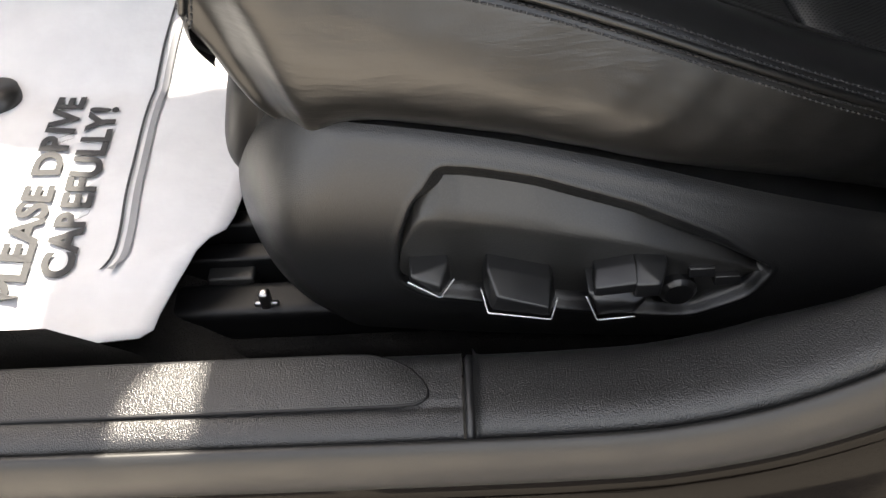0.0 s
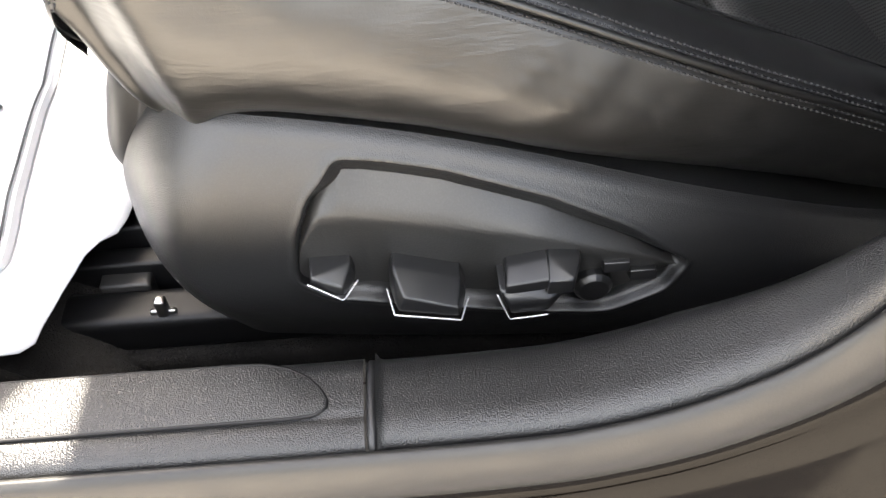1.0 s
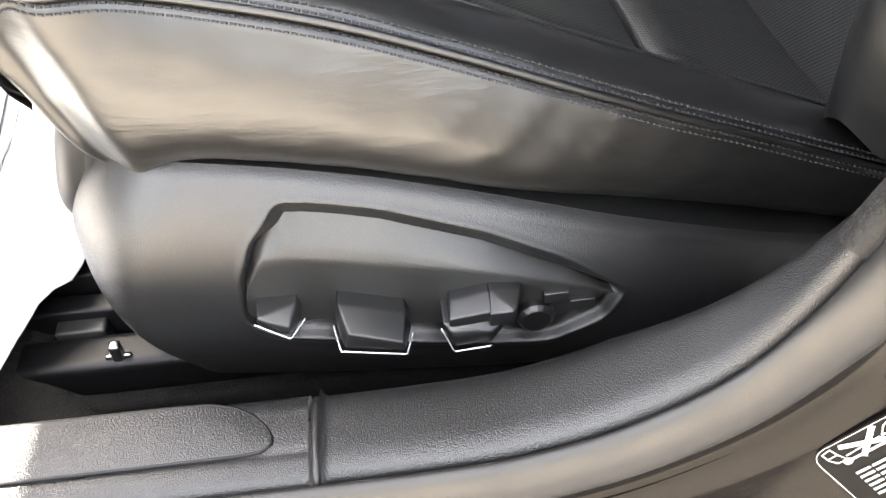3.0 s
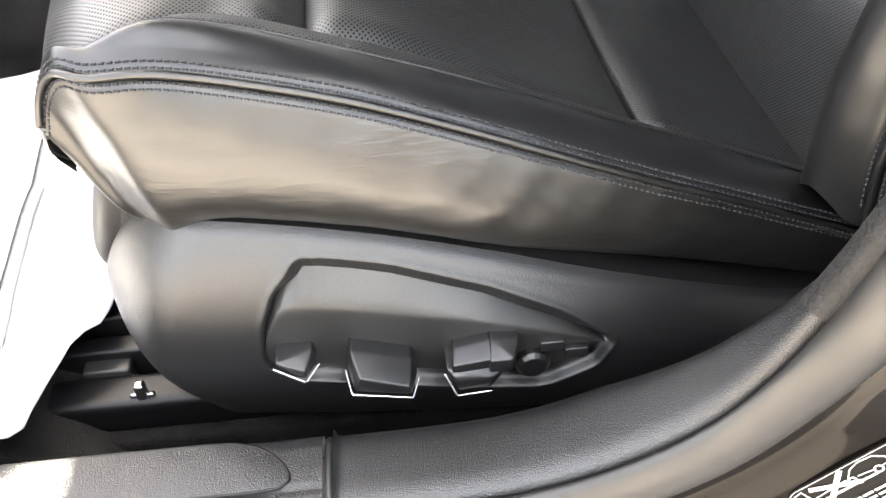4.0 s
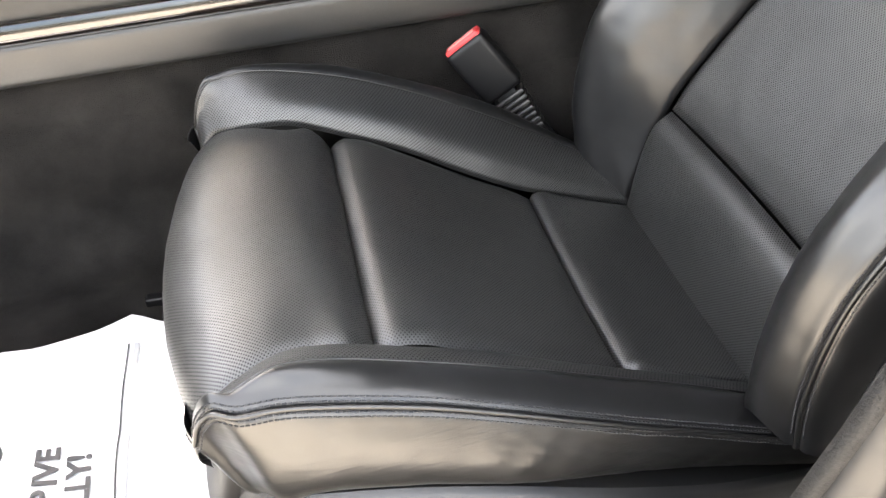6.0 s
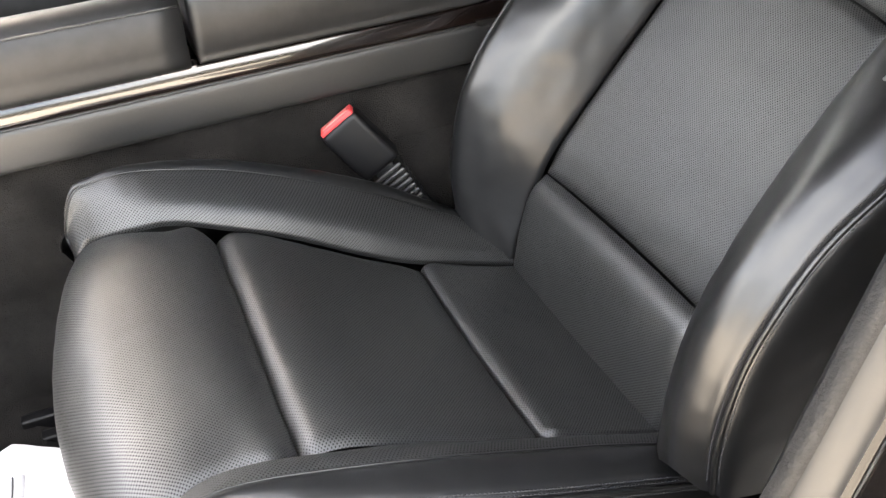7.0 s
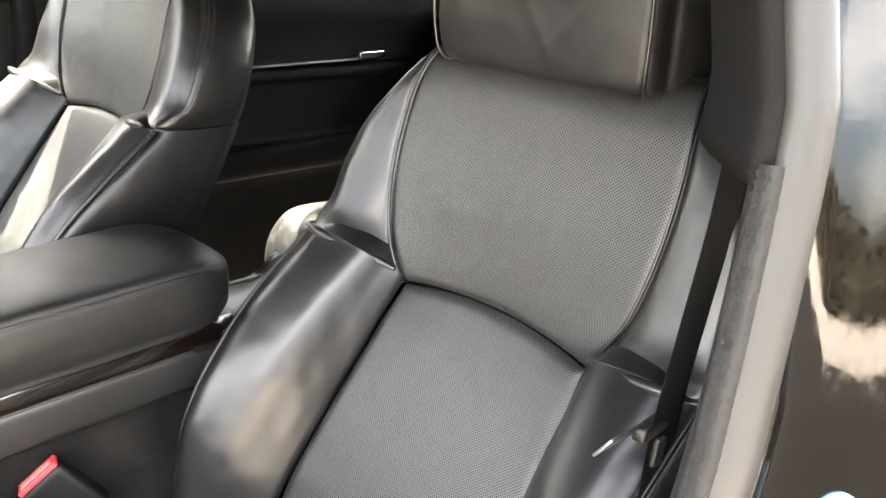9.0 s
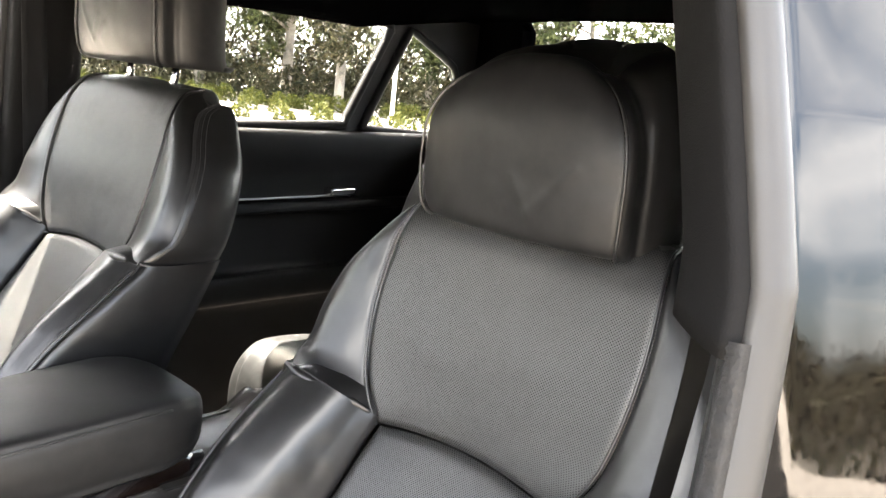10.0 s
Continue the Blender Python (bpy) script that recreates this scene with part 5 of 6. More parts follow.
# far rear door panel: waist roll, armrest shelf, bright line
door = thing("far_door_panel", (1.0, FY, 0.7), "black rear door panel with armrest and bright trim line", "door panel")
g = np.array([[(x, FY - dy, z) for dy, z in [(0.0, 1.04), (0.02, 1.045), (0.035, 1.03), (0.03, 0.98), (0.012, 0.93), (0.012, 0.88), (0.03, 0.87), (0.035, 0.85), (0.02, 0.83), (0.03, 0.72), (0.055, 0.70), (0.05, 0.64), (0.02, 0.60), (0.02, 0.25)]] for x in (0.56, 0.9, 1.3, 1.62)])
sheet("panel", loft(g, 30, 90), trim_dark, door, (0, -1, 0))
tube("trim_line", [(x, FY - 0.034, 0.872 + 0.01 * x) for x in np.linspace(0.62, 1.30, 20)], 0.003, steel, door, 6, "thin satin trim line")
bm = box_bm((1.23, FY - 0.05, 0.885), (1.31, FY - 0.015, 0.905), 0.006)
part("door_handle", bm, chrome, door, "small inner door handle")

# far B pillar and the belt on it
g = np.array([[(x0 + 0.05 * (z - 1.0), FY - 0.045 + dy, z) for x0, dy in ((0.47, 0.05), (0.475, 0.01), (0.50, 0.0), (0.56, 0.0), (0.60, 0.012), (0.61, 0.05))] for z in (0.9, 1.1, 1.25, 1.42)])
tagged(sheet("pillar_far", loft(g, 20, 30), fabric_pillar, None, (0, -1, 0), label="dark cloth-covered pillar beyond the passenger seat"), category="pillar trim", kind="structure")
g = np.array([[(0.515 + 0.022 * u + 0.02 * (1.2 - z), FY - 0.055, z) for u in (-1, 0, 1)] for z in (0.45, 0.8, 1.1, 1.3)])
far_belt = sheet("seat_belt", loft(g, 20, 5), webbing, None, (0, -1, 0), label="black webbing belt on the pillar beyond the passenger seat")
tagged(far_belt, category="seat belt")
far_belt.modifiers.new("thick", "SOLIDIFY").thickness = 0.002

# roof with its header over the windscreen, and the rear window
xs = np.linspace(-0.196, 1.80, 60)
ys = np.linspace(0.335, FAR - 0.268, 44)
g = np.zeros((60, 44, 3))
for i, x in enumerate(xs):
    crown = 1.440 - 0.022 * np.clip((x - 1.0) / 0.8, 0, 1) ** 1.6 - 0.07 * np.clip((0.266 - x) / 0.4, 0, 1.2) ** 1.6
    v = (ys - FAR / 2) / 0.62
    g[i] = np.stack([np.full(44, x), ys, crown - (0.05 - 0.035 * np.clip((x - 1.3) / 0.4, 0, 1)) * np.abs(v) ** 4], 1)
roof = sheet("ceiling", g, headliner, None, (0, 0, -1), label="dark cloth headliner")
tagged(roof, category="headliner", kind="structure")
roof.modifiers.new("thick", "SOLIDIFY").thickness = -0.03


def cross_wall(name, outline, x0, x1, mat, label, category, holes=()):
    """An upright plate across x, outline in (y, z)."""
    bm = bmesh.new()
    edges = []
    for loop_pts in (outline, *holes):
        vs = [bm.verts.new((x0, y, z)) for y, z in loop_pts]
        edges += [bm.edges.new((vs[i], vs[(i + 1) % len(vs)])) for i in range(len(vs))]
    bmesh.ops.triangle_fill(bm, use_beauty=True, use_dissolve=False, edges=edges)
    ex = bmesh.ops.extrude_face_region(bm, geom=bm.faces[:])
    bmesh.ops.translate(bm, vec=(x1 - x0, 0, 0), verts=[v for v in ex["geom"] if isinstance(v, bmesh.types.BMVert)])
    bmesh.ops.recalc_face_normals(bm, faces=bm.faces[:])
    return tagged(part(name, bm, mat, None, label, False), category=category, kind="structure")


rear_glass = [(0.47, 1.09), (1.56, 1.09), (1.60, 1.23), (1.605, 1.350), (1.640, 1.392), (1.36, 1.411), (1.02, 1.411), (0.67, 1.411), (0.40, 1.392), (0.43, 1.350), (0.43, 1.23)]
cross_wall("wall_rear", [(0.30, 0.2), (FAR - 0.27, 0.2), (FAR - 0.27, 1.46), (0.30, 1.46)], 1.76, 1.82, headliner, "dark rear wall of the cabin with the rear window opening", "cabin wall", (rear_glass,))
bm = bmesh.new()
face = bm.faces.new([bm.verts.new((1.80, y, z)) for y, z in rear_glass])
ex = bmesh.ops.extrude_face_region(bm, geom=[face])
bmesh.ops.translate(bm, vec=(0.004, 0, 0), verts=[v for v in ex["geom"] if isinstance(v, bmesh.types.BMVert)])
pane = part("window_rear", bm, glass, None, "clear rear window pane", False)
tagged(pane, category="car window", kind="structure").visible_shadow = False
cross_wall("wall_front", [(0.25, 0.15), (FAR - 0.25, 0.15), (FAR - 0.25, 0.98), (0.25, 0.98)], -1.40, -1.34, trim_dark, "dark bulkhead in front of the footwell", "bulkhead")
# unseen near side behind the pillar; its pane is tinted to block light
tinted = material("tinted_glass", (0.10, 0.11, 0.11), 0.0)
tinted.node_tree.nodes["Principled BSDF"].inputs["Transmission Weight"].default_value = 1.0
near_hole = [(0.70, 1.03), (1.5, 1.05), (1.45, 1.30), (0.75, 1.34)]
bm = bmesh.new()
face = bm.faces.new([bm.verts.new((x, 0.366, z)) for x, z in near_hole])
ex = bmesh.ops.extrude_face_region(bm, geom=[face])
bmesh.ops.translate(bm, vec=(0, 0.004, 0), verts=[v for v in ex["geom"] if isinstance(v, bmesh.types.BMVert)])
bmesh.ops.recalc_face_normals(bm, faces=bm.faces[:])
tagged(part("window_near", bm, tinted, None, "unseen near rear side window, tinted to keep light out", False), category="car window", kind="structure")
wall_plate("wall_near", [(0.52, 0.2), (1.80, 0.2), (1.80, 1.42), (0.62, 1.42)], 0.352, 0.385, trim_dark, "dark near side wall behind the door pillar", "cabin wall", (near_hole,))
g = np.array([[(x, FAR / 2 + 0.86 * v, z - 0.10 * abs(v) ** 3) for v in np.linspace(-1, 1, 9)] for x, z in ((-1.20, 1.00), (-1.45, 0.985), (-1.9, 0.94), (-2.3, 0.87), (-2.6, 0.76), (-2.68, 0.55), (-2.66, 0.2))])
bonnet = sheet("bonnet", loft(g, 50, 40), paint, None, (0, 0, 1), label="dark brown metallic bonnet ahead of the windscreen")
tagged(bonnet, category="bonnet", kind="structure").modifiers.new("thick", "SOLIDIFY").thickness = 0.02
# unseen parts added to block the windscreen's light: fascia, visors and mirror
g = np.array([[(x, y, z) for x, z in ((-1.34, 0.93), (-1.10, 0.945), (-0.85, 0.93), (-0.72, 0.89), (-0.66, 0.82), (-0.68, 0.72), (-0.76, 0.62), (-0.90, 0.55))] for y in (0.34, 0.45, 0.7, 1.0, 1.3, 1.6, 1.70)])
dash = sheet("dashboard", loft(g, 40, 40), trim_dark, None, (0.3, 0, 1), label="plain dark dashboard closing the cabin in front")
tagged(dash, category="dashboard", kind="structure").modifiers.new("thick", "SOLIDIFY").thickness = 0.02
mirror = thing("interior_mirror", (-0.26, FAR / 2, 1.33), "unseen dark mirror and sensor cover, added to shade rails and mat", "mirror")
# unseen housing, sized so its shadow covers the seat rails and near mat
bm = box_bm((-0.075, -0.13, -0.04), (0.075, 0.13, 0.04), 0.02)
bmesh.ops.transform(bm, matrix=pose(-0.26, FAR / 2 + 0.03, 1.29, 0, 12, 0), verts=bm.verts[:])
part("housing", bm, plastic_plain, mirror)
# unseen plate, its outline cut to give the sill's sun patch a curved edge
plan = [(-0.238, 0.55), (-0.238, 0.79), (-0.239, 0.81), (-0.237, 0.826), (-0.232, 0.847), (-0.217, 0.869), (-0.195, 0.89), (-0.195, 0.93), (-0.38, 0.93), (-0.40, 0.90), (-0.40, 0.55)]
visor = part("sun_blocker", prism_bm(plan, 1.302, 1.318, 0.004), headliner, None, "unseen dark visor plate added under the header to block sun")
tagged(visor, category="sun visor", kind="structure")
# second unseen plate, set to keep direct sun off the paper mat
visor = part("sun_blocker", box_bm((-0.09, -0.15, -0.010), (0.09, 0.15, 0.010), 0.008), headliner, None, "unseen dark visor plate added under the header to block sun")
visor.matrix_basis = pose(-0.380, 1.275, 1.285, 0, -22, 0)
tagged(visor, category="sun visor", kind="structure")

# rear bench: cushion with piped, rounded end, and backrest
bench = thing("rear_seat", (1.1, 1.0, 0.4), "black leather rear bench, its cushion coloured paler as if in the sun", "rear seat")
sec = spline([(0.0, 0.40), (-0.015, 0.50), (-0.012, 0.60), (0.02, 0.655), (0.08, 0.672), (0.25, 0.655), (0.50, 0.630), (0.56, 0.60)], 50)
ends = [(0.50, 0.85), (0.52, 0.97), (0.60, 1.0), (0.95, 1.0), (1.34, 1.0), (1.40, 0.985), (1.425, 0.95), (1.435, 0.88)]
g = np.array([[(0.79 + x * (1 if k == 1 else 1) + 0.03 * (1 - k) * 3, y, 0.40 + (z - 0.40) * k) for x, z in sec] for y, k in ends])
# the cushion takes the paler leather, with the sunlight put into its colour
cushion = sheet("cushion", loft(g, 70, 50), leather_rear_sunlit, bench, (0, 0, 1), wrinkle=0.001)
tube("piping", spline([(0.80, 1.437, 0.55), (0.81, 1.437, 0.615), (0.84, 1.432, 0.645), (0.92, 1.430, 0.650), (1.1, 1.43, 0.635)], 40), 0.003, pale_piping, cushion, 6, "pale piping")
g = np.array([[(1.36 + dx, y, z) for dx, z in ((0.0, 0.58), (-0.02, 0.68), (0.02, 0.82), (0.08, 0.96), (0.14, 1.02), (0.22, 1.03))] for y in (0.40, 0.42, 0.7, 1.0, 1.3, 1.6, 1.62)])
sheet("backrest", loft(g, 50, 40), leather_smooth, bench, (-1, 0, 0.3), wrinkle=0.002)
g = np.array([[(x, y, 1.03) for y in np.linspace(0.36, FAR - 0.30, 6)] for x in (1.55, 1.65, 1.765)])
shelf = sheet("parcel_shelf", g, carpet, None, (0, 0, 1), label="dark parcel shelf under the rear window")
tagged(shelf, category="parcel shelf", kind="structure").modifiers.new("thick", "SOLIDIFY").thickness = 0.02


# ---- stickers on the painted jamb ----
def jamb_place(i, a, v=0.0, o=0.0):
    """A place on the jamb: a metres away from the line at its place i, v metres further along it."""
    p = line[i] + away[i] * a + tan[i] * v
    k = int(np.argmin(((line - p) ** 2).sum(1)))
    a = float((p - line[k]) @ away[k])
    pr = np.array(jamb)
    low = np.interp(a, pr[:, 0], sill_out)
    high = np.interp(a, pr[:, 0], pr[:, 1])
    return line[k] + away[k] * a + tan[k] * float((p - line[k]) @ tan[k]) + outw[k] * (low + (high - low) * climb[k] - tumble(line[k, 2], a) + 0.0006 + o)


def at_height(z):
    k = int(np.argmin(np.abs(flat[corner:, 1] - z))) + corner
    return k


FLATS = {}


def flat_frame(z, a, turn=0.0):
    """A plane laid on the jamb at a height and distance: its middle, the two ways along it and the way out."""
    i = at_height(z)
    mid = jamb_place(i, a)
    across = jamb_place(i, a + 0.03) - jamb_place(i, max(a - 0.03, 0.062))
    along = jamb_place(i, a, 0.03) - jamb_place(i, a, -0.03)
    across, along = across / np.linalg.norm(across), along / np.linalg.norm(along)
    out = np.cross(across, along)
    out = out / np.linalg.norm(out) * (1 if out @ outw[i] > 0 else -1)
    across, along = across * math.cos(turn) - along * math.sin(turn), along * math.cos(turn) + across * math.sin(turn)
    return z, a, mid, across, along, out, 1 / tan[i][2]


def on_flat(fr, z, a, u, v, lift):
    """A place on such a plane, u and v from the height z and distance a."""
    return fr[2] + fr[3] * (a - fr[1] + u) + fr[4] * ((z - fr[0]) * fr[6] + v) + fr[5] * lift


def sticker(name, z, a, wide, high, mat, label, shape="box", spin=0.0, lift=0.0, parent=None, round_r=0.12, turn=0.0):
    """A thin label on the jamb; wide runs away from the seal, high runs up the line. Parts lie in their thing's plane."""
    fr = FLATS[parent] if parent else flat_frame(z, a, turn)
    if shape == "disc":
        pts = [(0.5 * wide * math.cos(t), 0.5 * high * math.sin(t)) for t in np.linspace(0, 2 * math.pi, 40, endpoint=False)]
    else:
        r = round_r * min(wide, high)
        pts = []
        for sx, sy, t0 in ((1, 1, 0), (-1, 1, 90), (-1, -1, 180), (1, -1, 270)):
            for t in np.radians(np.linspace(t0, t0 + 90, 5)):
                pts.append((sx * (wide / 2 - r) + r * math.cos(t), sy * (high / 2 - r) + r * math.sin(t)))
    c, s = math.cos(spin), math.sin(spin)
    top, bot = [], []
    for u, v in pts:
        u, v = u * c - v * s, u * s + v * c
        top.append(on_flat(fr, z, a, u, v, lift + 0.0010))
        bot.append(on_flat(fr, z, a, u, v, -0.003))
    k = len(pts)
    ob = raw(name, top + bot, [tuple(range(k))] + [(j, k + j, k + (j + 1) % k, (j + 1) % k) for j in range(k)], mat, parent, label, smooth=False)
    bm = bmesh.new()
    bm.from_mesh(ob.data)
    bmesh.ops.recalc_face_normals(bm, faces=bm.faces[:])
    bm.to_mesh(ob.data)
    bm.free()
    FLATS[ob] = fr
    return ob


def stroke(name, z, pts, width, mat, parent, lift=0.0012, closed=False):
    """A printed line on the jamb through (away, along) pairs."""
    fr = FLATS[parent]
    q = np.array(pts + pts[:1] if closed else pts, float)
    verts, faces = [], []
    for p0, p1 in zip(q[:-1], q[1:]):
        d = (p1 - p0) / (np.linalg.norm(p1 - p0) + 1e-9)
        e = np.array([-d[1], d[0]]) * width / 2
        d = d * width * 0.3
        n = len(verts)
        verts += [on_flat(fr, z, 0.0, c[0], c[1], lift + 0.0006) for c in (p0 - d - e, p1 + d - e, p1 + d + e, p0 - d + e)]
        out = np.cross(verts[n + 1] - verts[n], verts[n + 3] - verts[n]) @ fr[5] > 0
        faces.append((n, n + 1, n + 2, n + 3) if out else (n + 3, n + 2, n + 1, n))
    return raw(name, verts, faces, mat, parent, smooth=False)


def outline(a, wide, high, r, v=0.0):
    """A rounded rectangle in (away, along) pairs round the place a, v."""
    out = []
    for sx, sy, t0 in ((1, 1, 0), (-1, 1, 90), (-1, -1, 180), (1, -1, 270)):
        out += [(a + sx * (wide / 2 - r) + r * math.cos(t), v + sy * (high / 2 - r) + r * math.sin(t)) for t in np.radians(np.linspace(t0, t0 + 90, 6))]
    return out


CAUTION = 0.4705
caution = sticker("caution_label", CAUTION, 0.1147, 0.085, 0.116, sticker_black, "dark caution label with a white crossed-out towing pictogram", lift=0.0008, turn=0.15)
tagged(caution, category="label")
stroke("border", CAUTION, outline(0.1147, 0.083, 0.114, 0.008), 0.0005, sticker_white, caution, 0.0018, closed=True)


def mark(pts, width=0.0008, closed=False):
    """A white line on the caution label, from (along, down) pairs in millimetres from its first corner."""
    stroke("white_line", CAUTION, [(0.0722 + y / 1000, -0.058 + x / 1000) for x, y in pts], width, sticker_white, caution, 0.0018, closed)


def wheel_mark(x, y, r):
    mark([(x + r * math.cos(t), y + r * math.sin(t)) for t in np.linspace(0, 2 * math.pi, 12, endpoint=False)], 0.0012, True)


mark([(6, 4), (11, 3), (12, 8), (14, 13), (9, 13), (6.5, 9)], closed=True)                       # cab
mark([(7, 8), (12, 8)])
mark([(12, 14.5), (50, 14.5)], 0.0016)
mark([(15, 11), (34, 9.5), (34, 13)])
wheel_mark(13.5, 14.5, 1.8)
wheel_mark(37, 11.5, 2.0)
wheel_mark(52, 12.5, 2.2)
mark([(16, 4.5), (40, 14.5)], 0.0031)                                                            # cross
mark([(22, 15.5), (35, 2.5)], 0.0031)
mark([(36, 9), (40, 4.5), (46, 2.5), (54, 3), (59, 7), (60, 11), (55, 11.5)])                    # towed car
mark([(41, 10.5), (49, 11.5)])
for row in range(6):
    x = 12.0
    for run in (9, 14, 7, 11, 16, 8, 12):
        mark([(x, 24 + 3.6 * row), (min(x + run - 2.0, 88), 24 + 3.6 * row)], 0.0016)
        x += run
mark([(94, 8), (108, 16), (94, 24)], 0.0018, True)                                               # warning triangle
for row in range(4):
    mark([(12, 52 + 4 * row), (96 - 9 * (row % 2), 52 + 4 * row)], 0.0017)
badge = sticker("round_sticker", 0.860, 0.142, 0.050, 0.046, sticker_white, "round white service sticker with a pale blue rim", "disc", lift=0.0006)
tagged(badge, category="sticker")
sticker("rim", 0.860, 0.142, 0.058, 0.054, sticker_blue, "", "disc", parent=badge)
sticker("dark_bar", 0.868, 0.142, 0.034, 0.010, sticker_black, "", lift=0.0013, parent=badge)
sticker("dark_bar", 0.860, 0.146, 0.020, 0.003, sticker_black, "", lift=0.0013, parent=badge)
placard = sticker("tyre_placard", 0.645, 0.130, 0.085, 0.12, sticker_white, "white tyre pressure placard with coloured blocks")
tagged(placard, category="label")
for z_, a_, w_, h_, mt in ((0.685, 0.102, 0.012, 0.030, sticker_black), (0.664, 0.102, 0.005, 0.016, sticker_yellow), (0.668, 0.145, 0.030, 0.020, sticker_maroon), (0.632, 0.130, 0.06, 0.003, sticker_black), (0.622, 0.130, 0.06, 0.003, sticker_black)):
    sticker("printed_block", z_, a_, w_, h_, mt, "", lift=0.0006, parent=placard)
dark_label = sticker("dark_label", 0.723, 0.122, 0.072, 0.034, sticker_black, "dark label with a pale border and pale marks above the placard")
tagged(dark_label, category="label")
stroke("border", 0.723, outline(0.122, 0.070, 0.032, 0.004), 0.0008, sticker_white, dark_label, closed=True)
for da, k in ((0.095, 0.8), (0.0985, 1.0), (0.102, 0.8), (0.127, 1.1), (0.131, 1.1), (0.136, 0.9)):
    stroke("pale_mark", 0.723, [(da, -0.008 * k), (da, 0.008 * k)], 0.0017, sticker_white, dark_label)
stroke("pale_ring", 0.723, outline(0.1125, 0.012, 0.014, 0.005), 0.0018, sticker_white, dark_label, closed=True)
stroke("pale_mark", 0.723, [(0.1125, -0.004), (0.1125, 0.004)], 0.0025, sticker_white, dark_label)
# lock striker: bright plate with a bolted loop
STRIKER = 0.783
striker = sticker("lock_striker", STRIKER, 0.142, 0.062, 0.078, zinc, "bright zinc lock striker with a bolted loop on the jamb", lift=0.0025, round_r=0.2, spin=-0.15)
tagged(striker, category="lock striker")
i_ = at_height(STRIKER)
loop_pts = [jamb_place(i_, 0.142 + a_, v_, o_) for a_, v_, o_ in ((-0.022, 0.030, 0.001), (-0.022, 0.024, 0.010), (-0.017, 0.010, 0.016), (-0.006, 0.001, 0.019), (0.012, -0.001, 0.021), (0.024, -0.008, 0.021), (0.026, -0.018, 0.020), (0.014, -0.026, 0.019), (-0.008, -0.025, 0.018), (-0.019, -0.019, 0.016), (-0.023, -0.010, 0.010), (-0.023, -0.007, 0.001))]
tube("loop", spline(np.array(loop_pts), 60), 0.0042, zinc, striker, 10)
for a_, v_ in ((0.012, 0.022), (0.006, -0.013)):
    sticker("bolt", STRIKER, 0.142 + a_, 0.014, 0.014, zinc, "", "disc", lift=0.006, parent=striker)
sticker("striker_clip", 0.816, 0.0640, 0.007, 0.014, rubber, "", lift=0.002, parent=None)
tagged(bpy.data.objects["striker_clip"], "small grey clip on the door jamb", "clip")


# ---- outside ----
bm = bmesh.new()
bmesh.ops.create_grid(bm, x_segments=40, y_segments=40, size=150)
ground = part("ground", bm, concrete, None, "sunlit pale concrete car park")
tagged(ground, category="ground", kind="structure")


# unseen near-black ground, added so the painted jamb reflects something dark
dark_lane = material("dark_lane", (0.05, 0.049, 0.047), 0.9, 0, 0.05)
n = Nodes(dark_lane)
n.set("Base Color", n.mix(n.ramp(n.noise(90, 5), 0.35, 0.7, 0, 1), (0.012, 0.0115, 0.011), (0.026, 0.025, 0.023)))
n.set("Normal", n.bump(n.noise(160, 4), 0.6, 0.008))
bm = prism_bm([(0.55, 0.10), (0.75, -11.0), (30.0, -11.0), (30.0, 0.10)], 0.0, 0.006)
tagged(part("road", bm, dark_lane, None, "unseen dark lane added beside the car to darken the jamb's reflections", False), category="road", kind="structure")


def leaf_material(name, a, b):
    m = material(name, a, 0.6, 0, 0.15)
    n = Nodes(m)
    rnd = n.put("ShaderNodeNewGeometry").outputs["Random Per Island"]
    n.set("Base Color", n.mix(rnd, a, b))
    n.b.inputs["Transmission Weight"].default_value = 0.0
    return m


leaf_green = leaf_material("leaf_green", (0.025, 0.032, 0.012), (0.075, 0.085, 0.032))
leaf_dark = leaf_material("leaf_dark", (0.02, 0.022, 0.011), (0.06, 0.052, 0.027))
leaf_yellow = leaf_material("leaf_yellow", (0.04, 0.05, 0.010), (0.11, 0.11, 0.022))
bark = material("bark", (0.22, 0.19, 0.16), 0.9)
n = Nodes(bark)
n.set("Base Color", n.mix(n.ramp(n.noise(2.5, 6), 0.3, 0.7, 0, 1), (0.10, 0.085, 0.07), (0.38, 0.34, 0.30)))
rng = np.random.default_rng(4)


def leaves(name, centres, size, mat, parent, label=""):
    """Many small bent leaves round the given places."""
    c = np.asarray(centres)
    k = len(c)
    d = rng.normal(size=(k, 3))
    d[:, 2] -= 0.5
    d /= np.linalg.norm(d, axis=1, keepdims=True)
    e = np.cross(d, rng.normal(size=(k, 3)))
    e /= np.linalg.norm(e, axis=1, keepdims=True)
    s = size * rng.uniform(0.5, 1.3, (k, 1))
    up_ = np.cross(d, e) * s * 0.12
    v = np.stack([c - d * s, c + e * s * 0.36 + up_, c + d * s, c - e * s * 0.36 + up_], 1).reshape(-1, 3)
    i = np.arange(k) * 4
    return raw(name, v, np.concatenate([np.stack([i, i + 1, i + 2], 1), np.stack([i, i + 2, i + 3], 1)]), mat, parent, label, smooth=False)


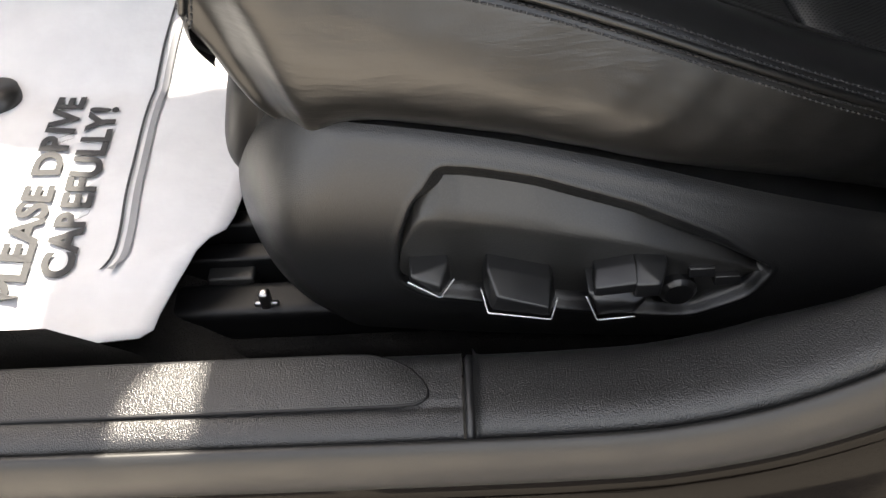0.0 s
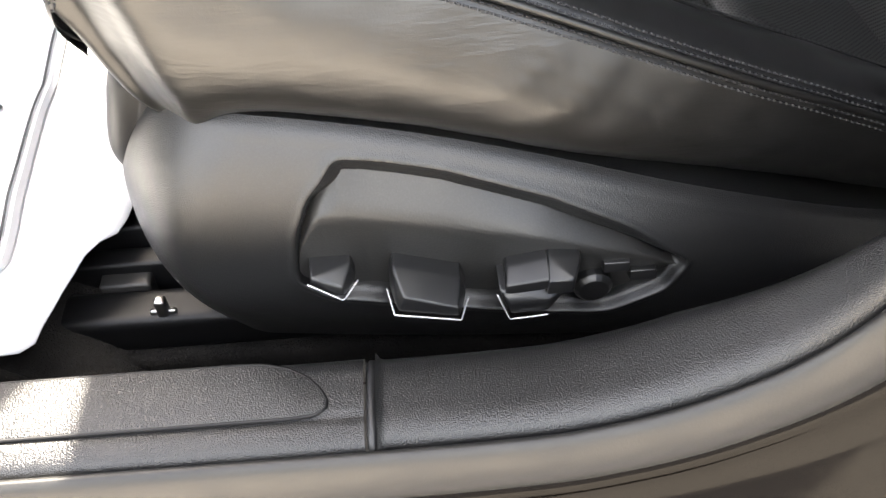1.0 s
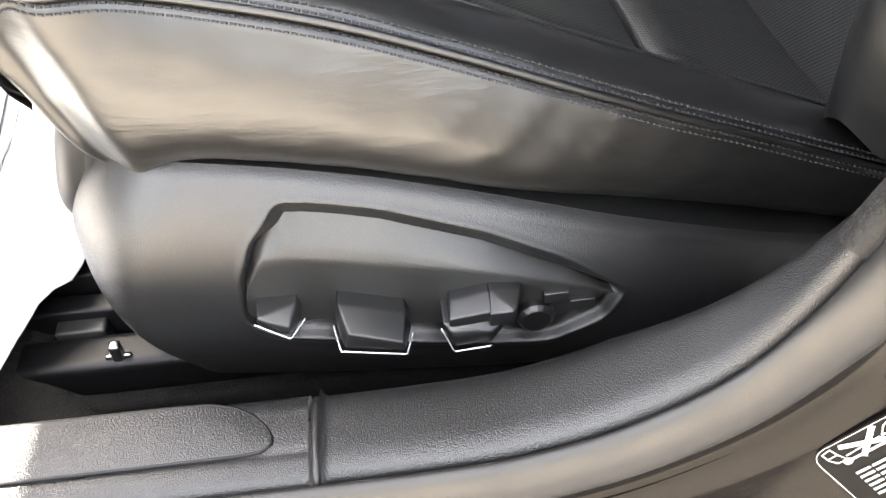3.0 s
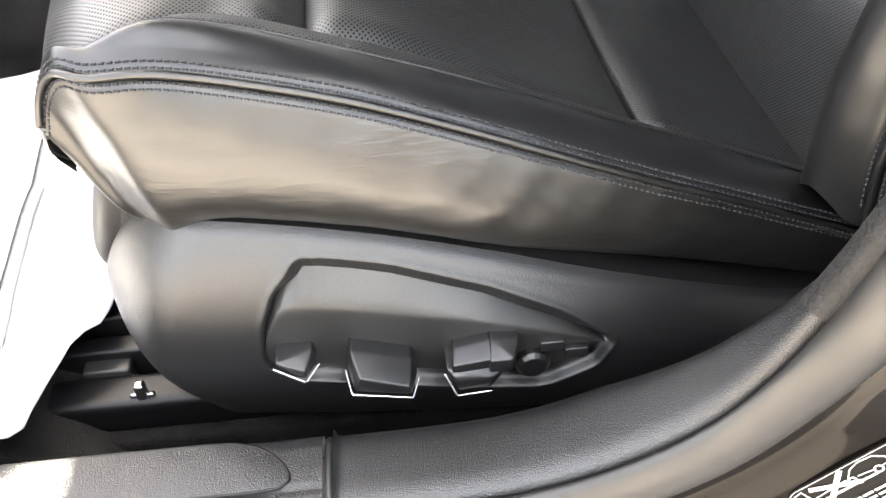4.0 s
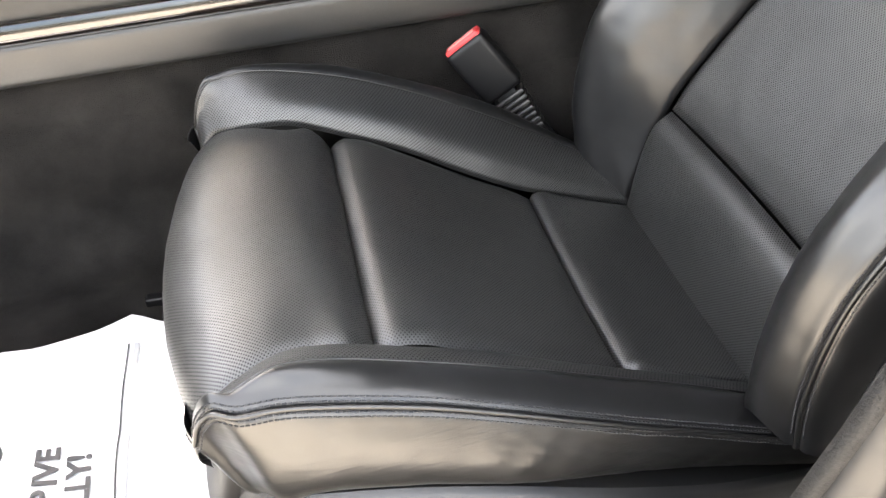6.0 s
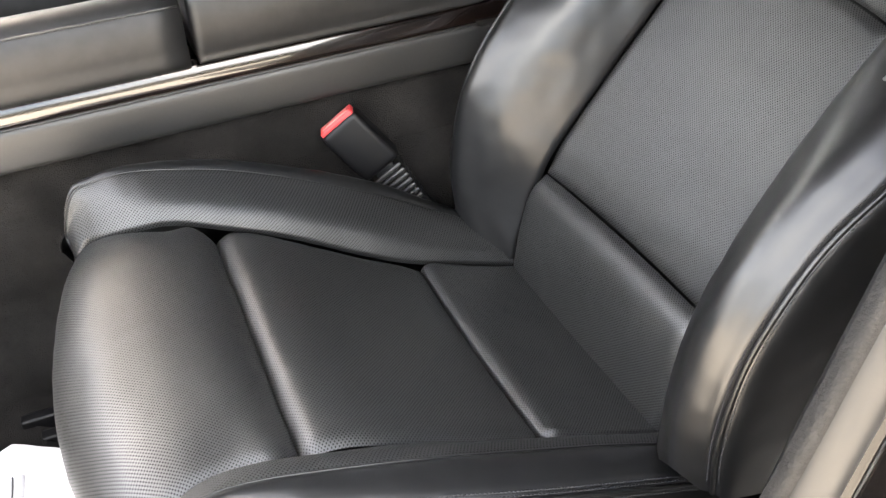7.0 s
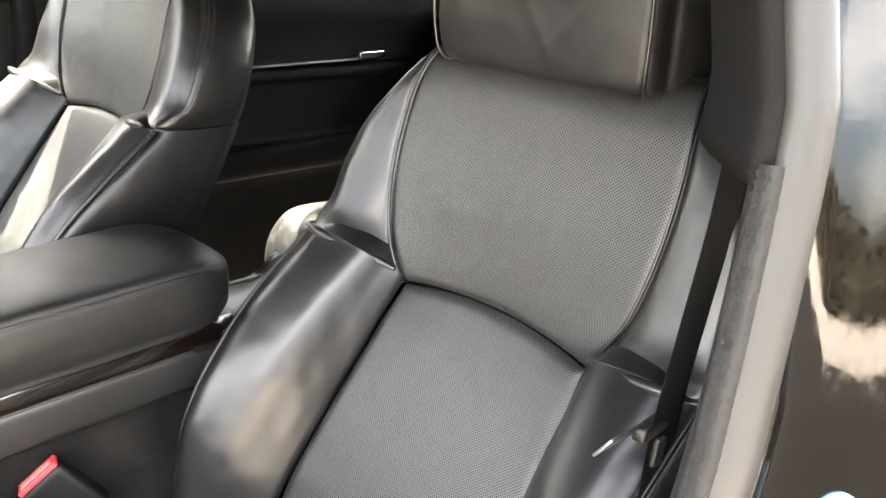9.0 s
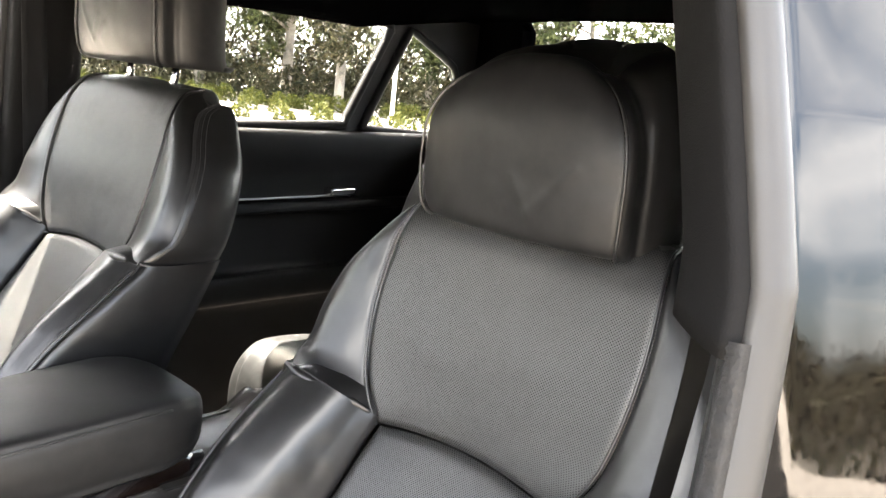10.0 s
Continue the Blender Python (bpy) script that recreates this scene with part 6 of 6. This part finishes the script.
def tree(place, height, spread, seed, mat):
    r = np.random.default_rng(seed)
    t = thing("tree", place, "tall sparse eucalypt with a pale trunk behind the hedge", "tree", "trees behind the car park")
    base = np.array(place, float)
    bend = r.normal(size=2) * 0.25
    trunk = np.array([base + np.array([bend[0] * q * q, bend[1] * q * q, height * 0.9 * q]) for q in np.linspace(0, 1, 14)])
    tube("trunk", trunk, np.linspace(0.15, 0.03, 14) * height / 8, bark, t, 8)
    spots = []
    for k in range(11):
        q = r.uniform(0.25, 0.98)
        a = r.uniform(0, 2 * math.pi)
        root = trunk[int(q * 13)]
        reach = spread * (1.1 - 0.6 * q) * r.uniform(0.6, 1.1)
        tip = root + np.array([math.cos(a) * reach, math.sin(a) * reach, r.uniform(0.1, 0.5) * reach])
        limb = np.array([root + (tip - root) * u + np.array([0, 0, 0.25 * reach * u * (1 - u)]) for u in np.linspace(0, 1, 7)])
        tube("limb", limb, np.linspace(0.05, 0.012, 7) * height / 8, bark, t, 6)
        for u in range(7):
            c = limb[min(6, 2 + u % 5)] + r.normal(size=3) * reach * 0.24
            spots.append(c + r.normal(size=(120, 3)) * np.array([0.34, 0.34, 0.30]) * spread * 0.33)
    leaves("crown", np.concatenate(spots), 0.115, mat, t)
    return t


# the bed runs obliquely: points along it and the way out across it
bed0, bed_d, bed_n = np.array([7.9, 20.3]), np.array([0.668, -0.744]), np.array([0.744, 0.668])
for k, u in enumerate((-16, -12.5, -9.5, -7, -4.5, -2.2, 0, 2.0, 4.2, 6.0, 8.3, 10.5, 13, 15.5, 18, 21, 24)):
    q = bed0 + bed_d * u + bed_n * (3.0 + 4.5 * rng.uniform())
    tree((q[0], q[1], 0), rng.uniform(6.5, 10.5), rng.uniform(1.5, 2.3), 100 + k, leaf_green if k % 3 else leaf_dark)


def hedge(name, off, lo, hi, step, size, high, mat, label, count, leaf=0.11):
    """A clipped row of bushes along the bed."""
    spots = []
    for u in np.arange(lo, hi, step):
        q = bed0 + bed_d * (u + rng.normal() * 0.1) + bed_n * (off + rng.normal() * 0.06)
        k = rng.normal(size=(count, 3))
        k /= np.linalg.norm(k, axis=1, keepdims=True)
        k *= rng.uniform(0.75, 1.05, (count, 1)) * size * rng.uniform(0.85, 1.15)
        k[:, 2] = np.abs(k[:, 2]) * high / size
        spots.append(np.array([q[0], q[1], 0.02]) + k)
    ob = leaves(name, np.concatenate(spots), leaf, mat, None, label)
    return tagged(ob, category="hedge", kind="stuff")


hedge("hedge", 1.6, -22, 26, 0.30, 0.26, 0.36, leaf_yellow, "clipped yellow-green hedge along the car park", 330, 0.055)
hedge("bush_row", -0.9, -20, 24, 0.85, 0.25, 0.32, leaf_yellow, "row of small yellow-green bushes in the bed", 300, 0.05)
hedge("bush_row", -3.2, -18, 24, 0.80, 0.25, 0.30, leaf_yellow, "front row of small yellow-green bushes", 300, 0.05)
hedge("understorey", 4.2, -22, 26, 0.8, 0.8, 1.1, leaf_dark, "dark brushwood under the trees", 520, 0.10)
hedge("understorey", 6.5, -22, 26, 0.9, 1.0, 1.9, leaf_dark, "dark brushwood under the trees", 560, 0.12)
hedge("understorey", 9.0, -24, 30, 1.1, 1.2, 2.8, leaf_green, "dark brushwood under the trees", 560, 0.14)
# unseen woods added round the rest of the car park, heights set for reflections
spots = []
for k in range(330):
    u = k / 330
    if u < 0.6:
        q = np.array([-40 + 90 * u / 0.6, -30 - 4 * rng.uniform()])
    elif u < 0.85:
        q = np.array([34 + 4 * rng.uniform(), -13 + 24 * (u - 0.6) / 0.25])
    else:
        q = np.array([-18 + 3 * rng.uniform(), -13 + 45 * (u - 0.85) / 0.15])
    d = rng.normal(size=(130, 3))
    d /= np.linalg.norm(d, axis=1, keepdims=True)
    d *= np.array([1.6, 1.6, 1.0])
    d[:, 2] = np.abs(d[:, 2]) * (rng.uniform(2, 4.5) if u < 0.85 else rng.uniform(1.2, 2.2))
    spots.append(np.array([q[0], q[1], 0.0]) + d)
for k in range(120):
    d = rng.normal(size=(150, 3))
    d /= np.linalg.norm(d, axis=1, keepdims=True)
    d *= np.array([1.7, 1.7, rng.uniform(5.5, 8.5)])
    d[:, 2] = np.abs(d[:, 2])
    spots.append(np.array([-10 + 14 * k / 120, 25 + 4 * rng.uniform(), 0.0]) + d)
tagged(leaves("far_woods", np.concatenate(spots), 0.5, leaf_dark, None, "unseen dark woods added round the car park to hide low sky"), category="woods", kind="stuff")
white_paint = material("white_paint", (0.75, 0.75, 0.74), 0.5)
for q, h, r in (((24.8, 30.0), 9.0, 0.30), ((13.4, 14.8), 2.2, 0.05), ((8.8, 21.6), 2.0, 0.07)):
    tagged(tube("post", [(q[0], q[1], 0), (q[0], q[1], h * 0.5), (q[0], q[1], h)], r, white_paint, None, 12, "white painted post at the edge of the car park"), category="post", group="posts")
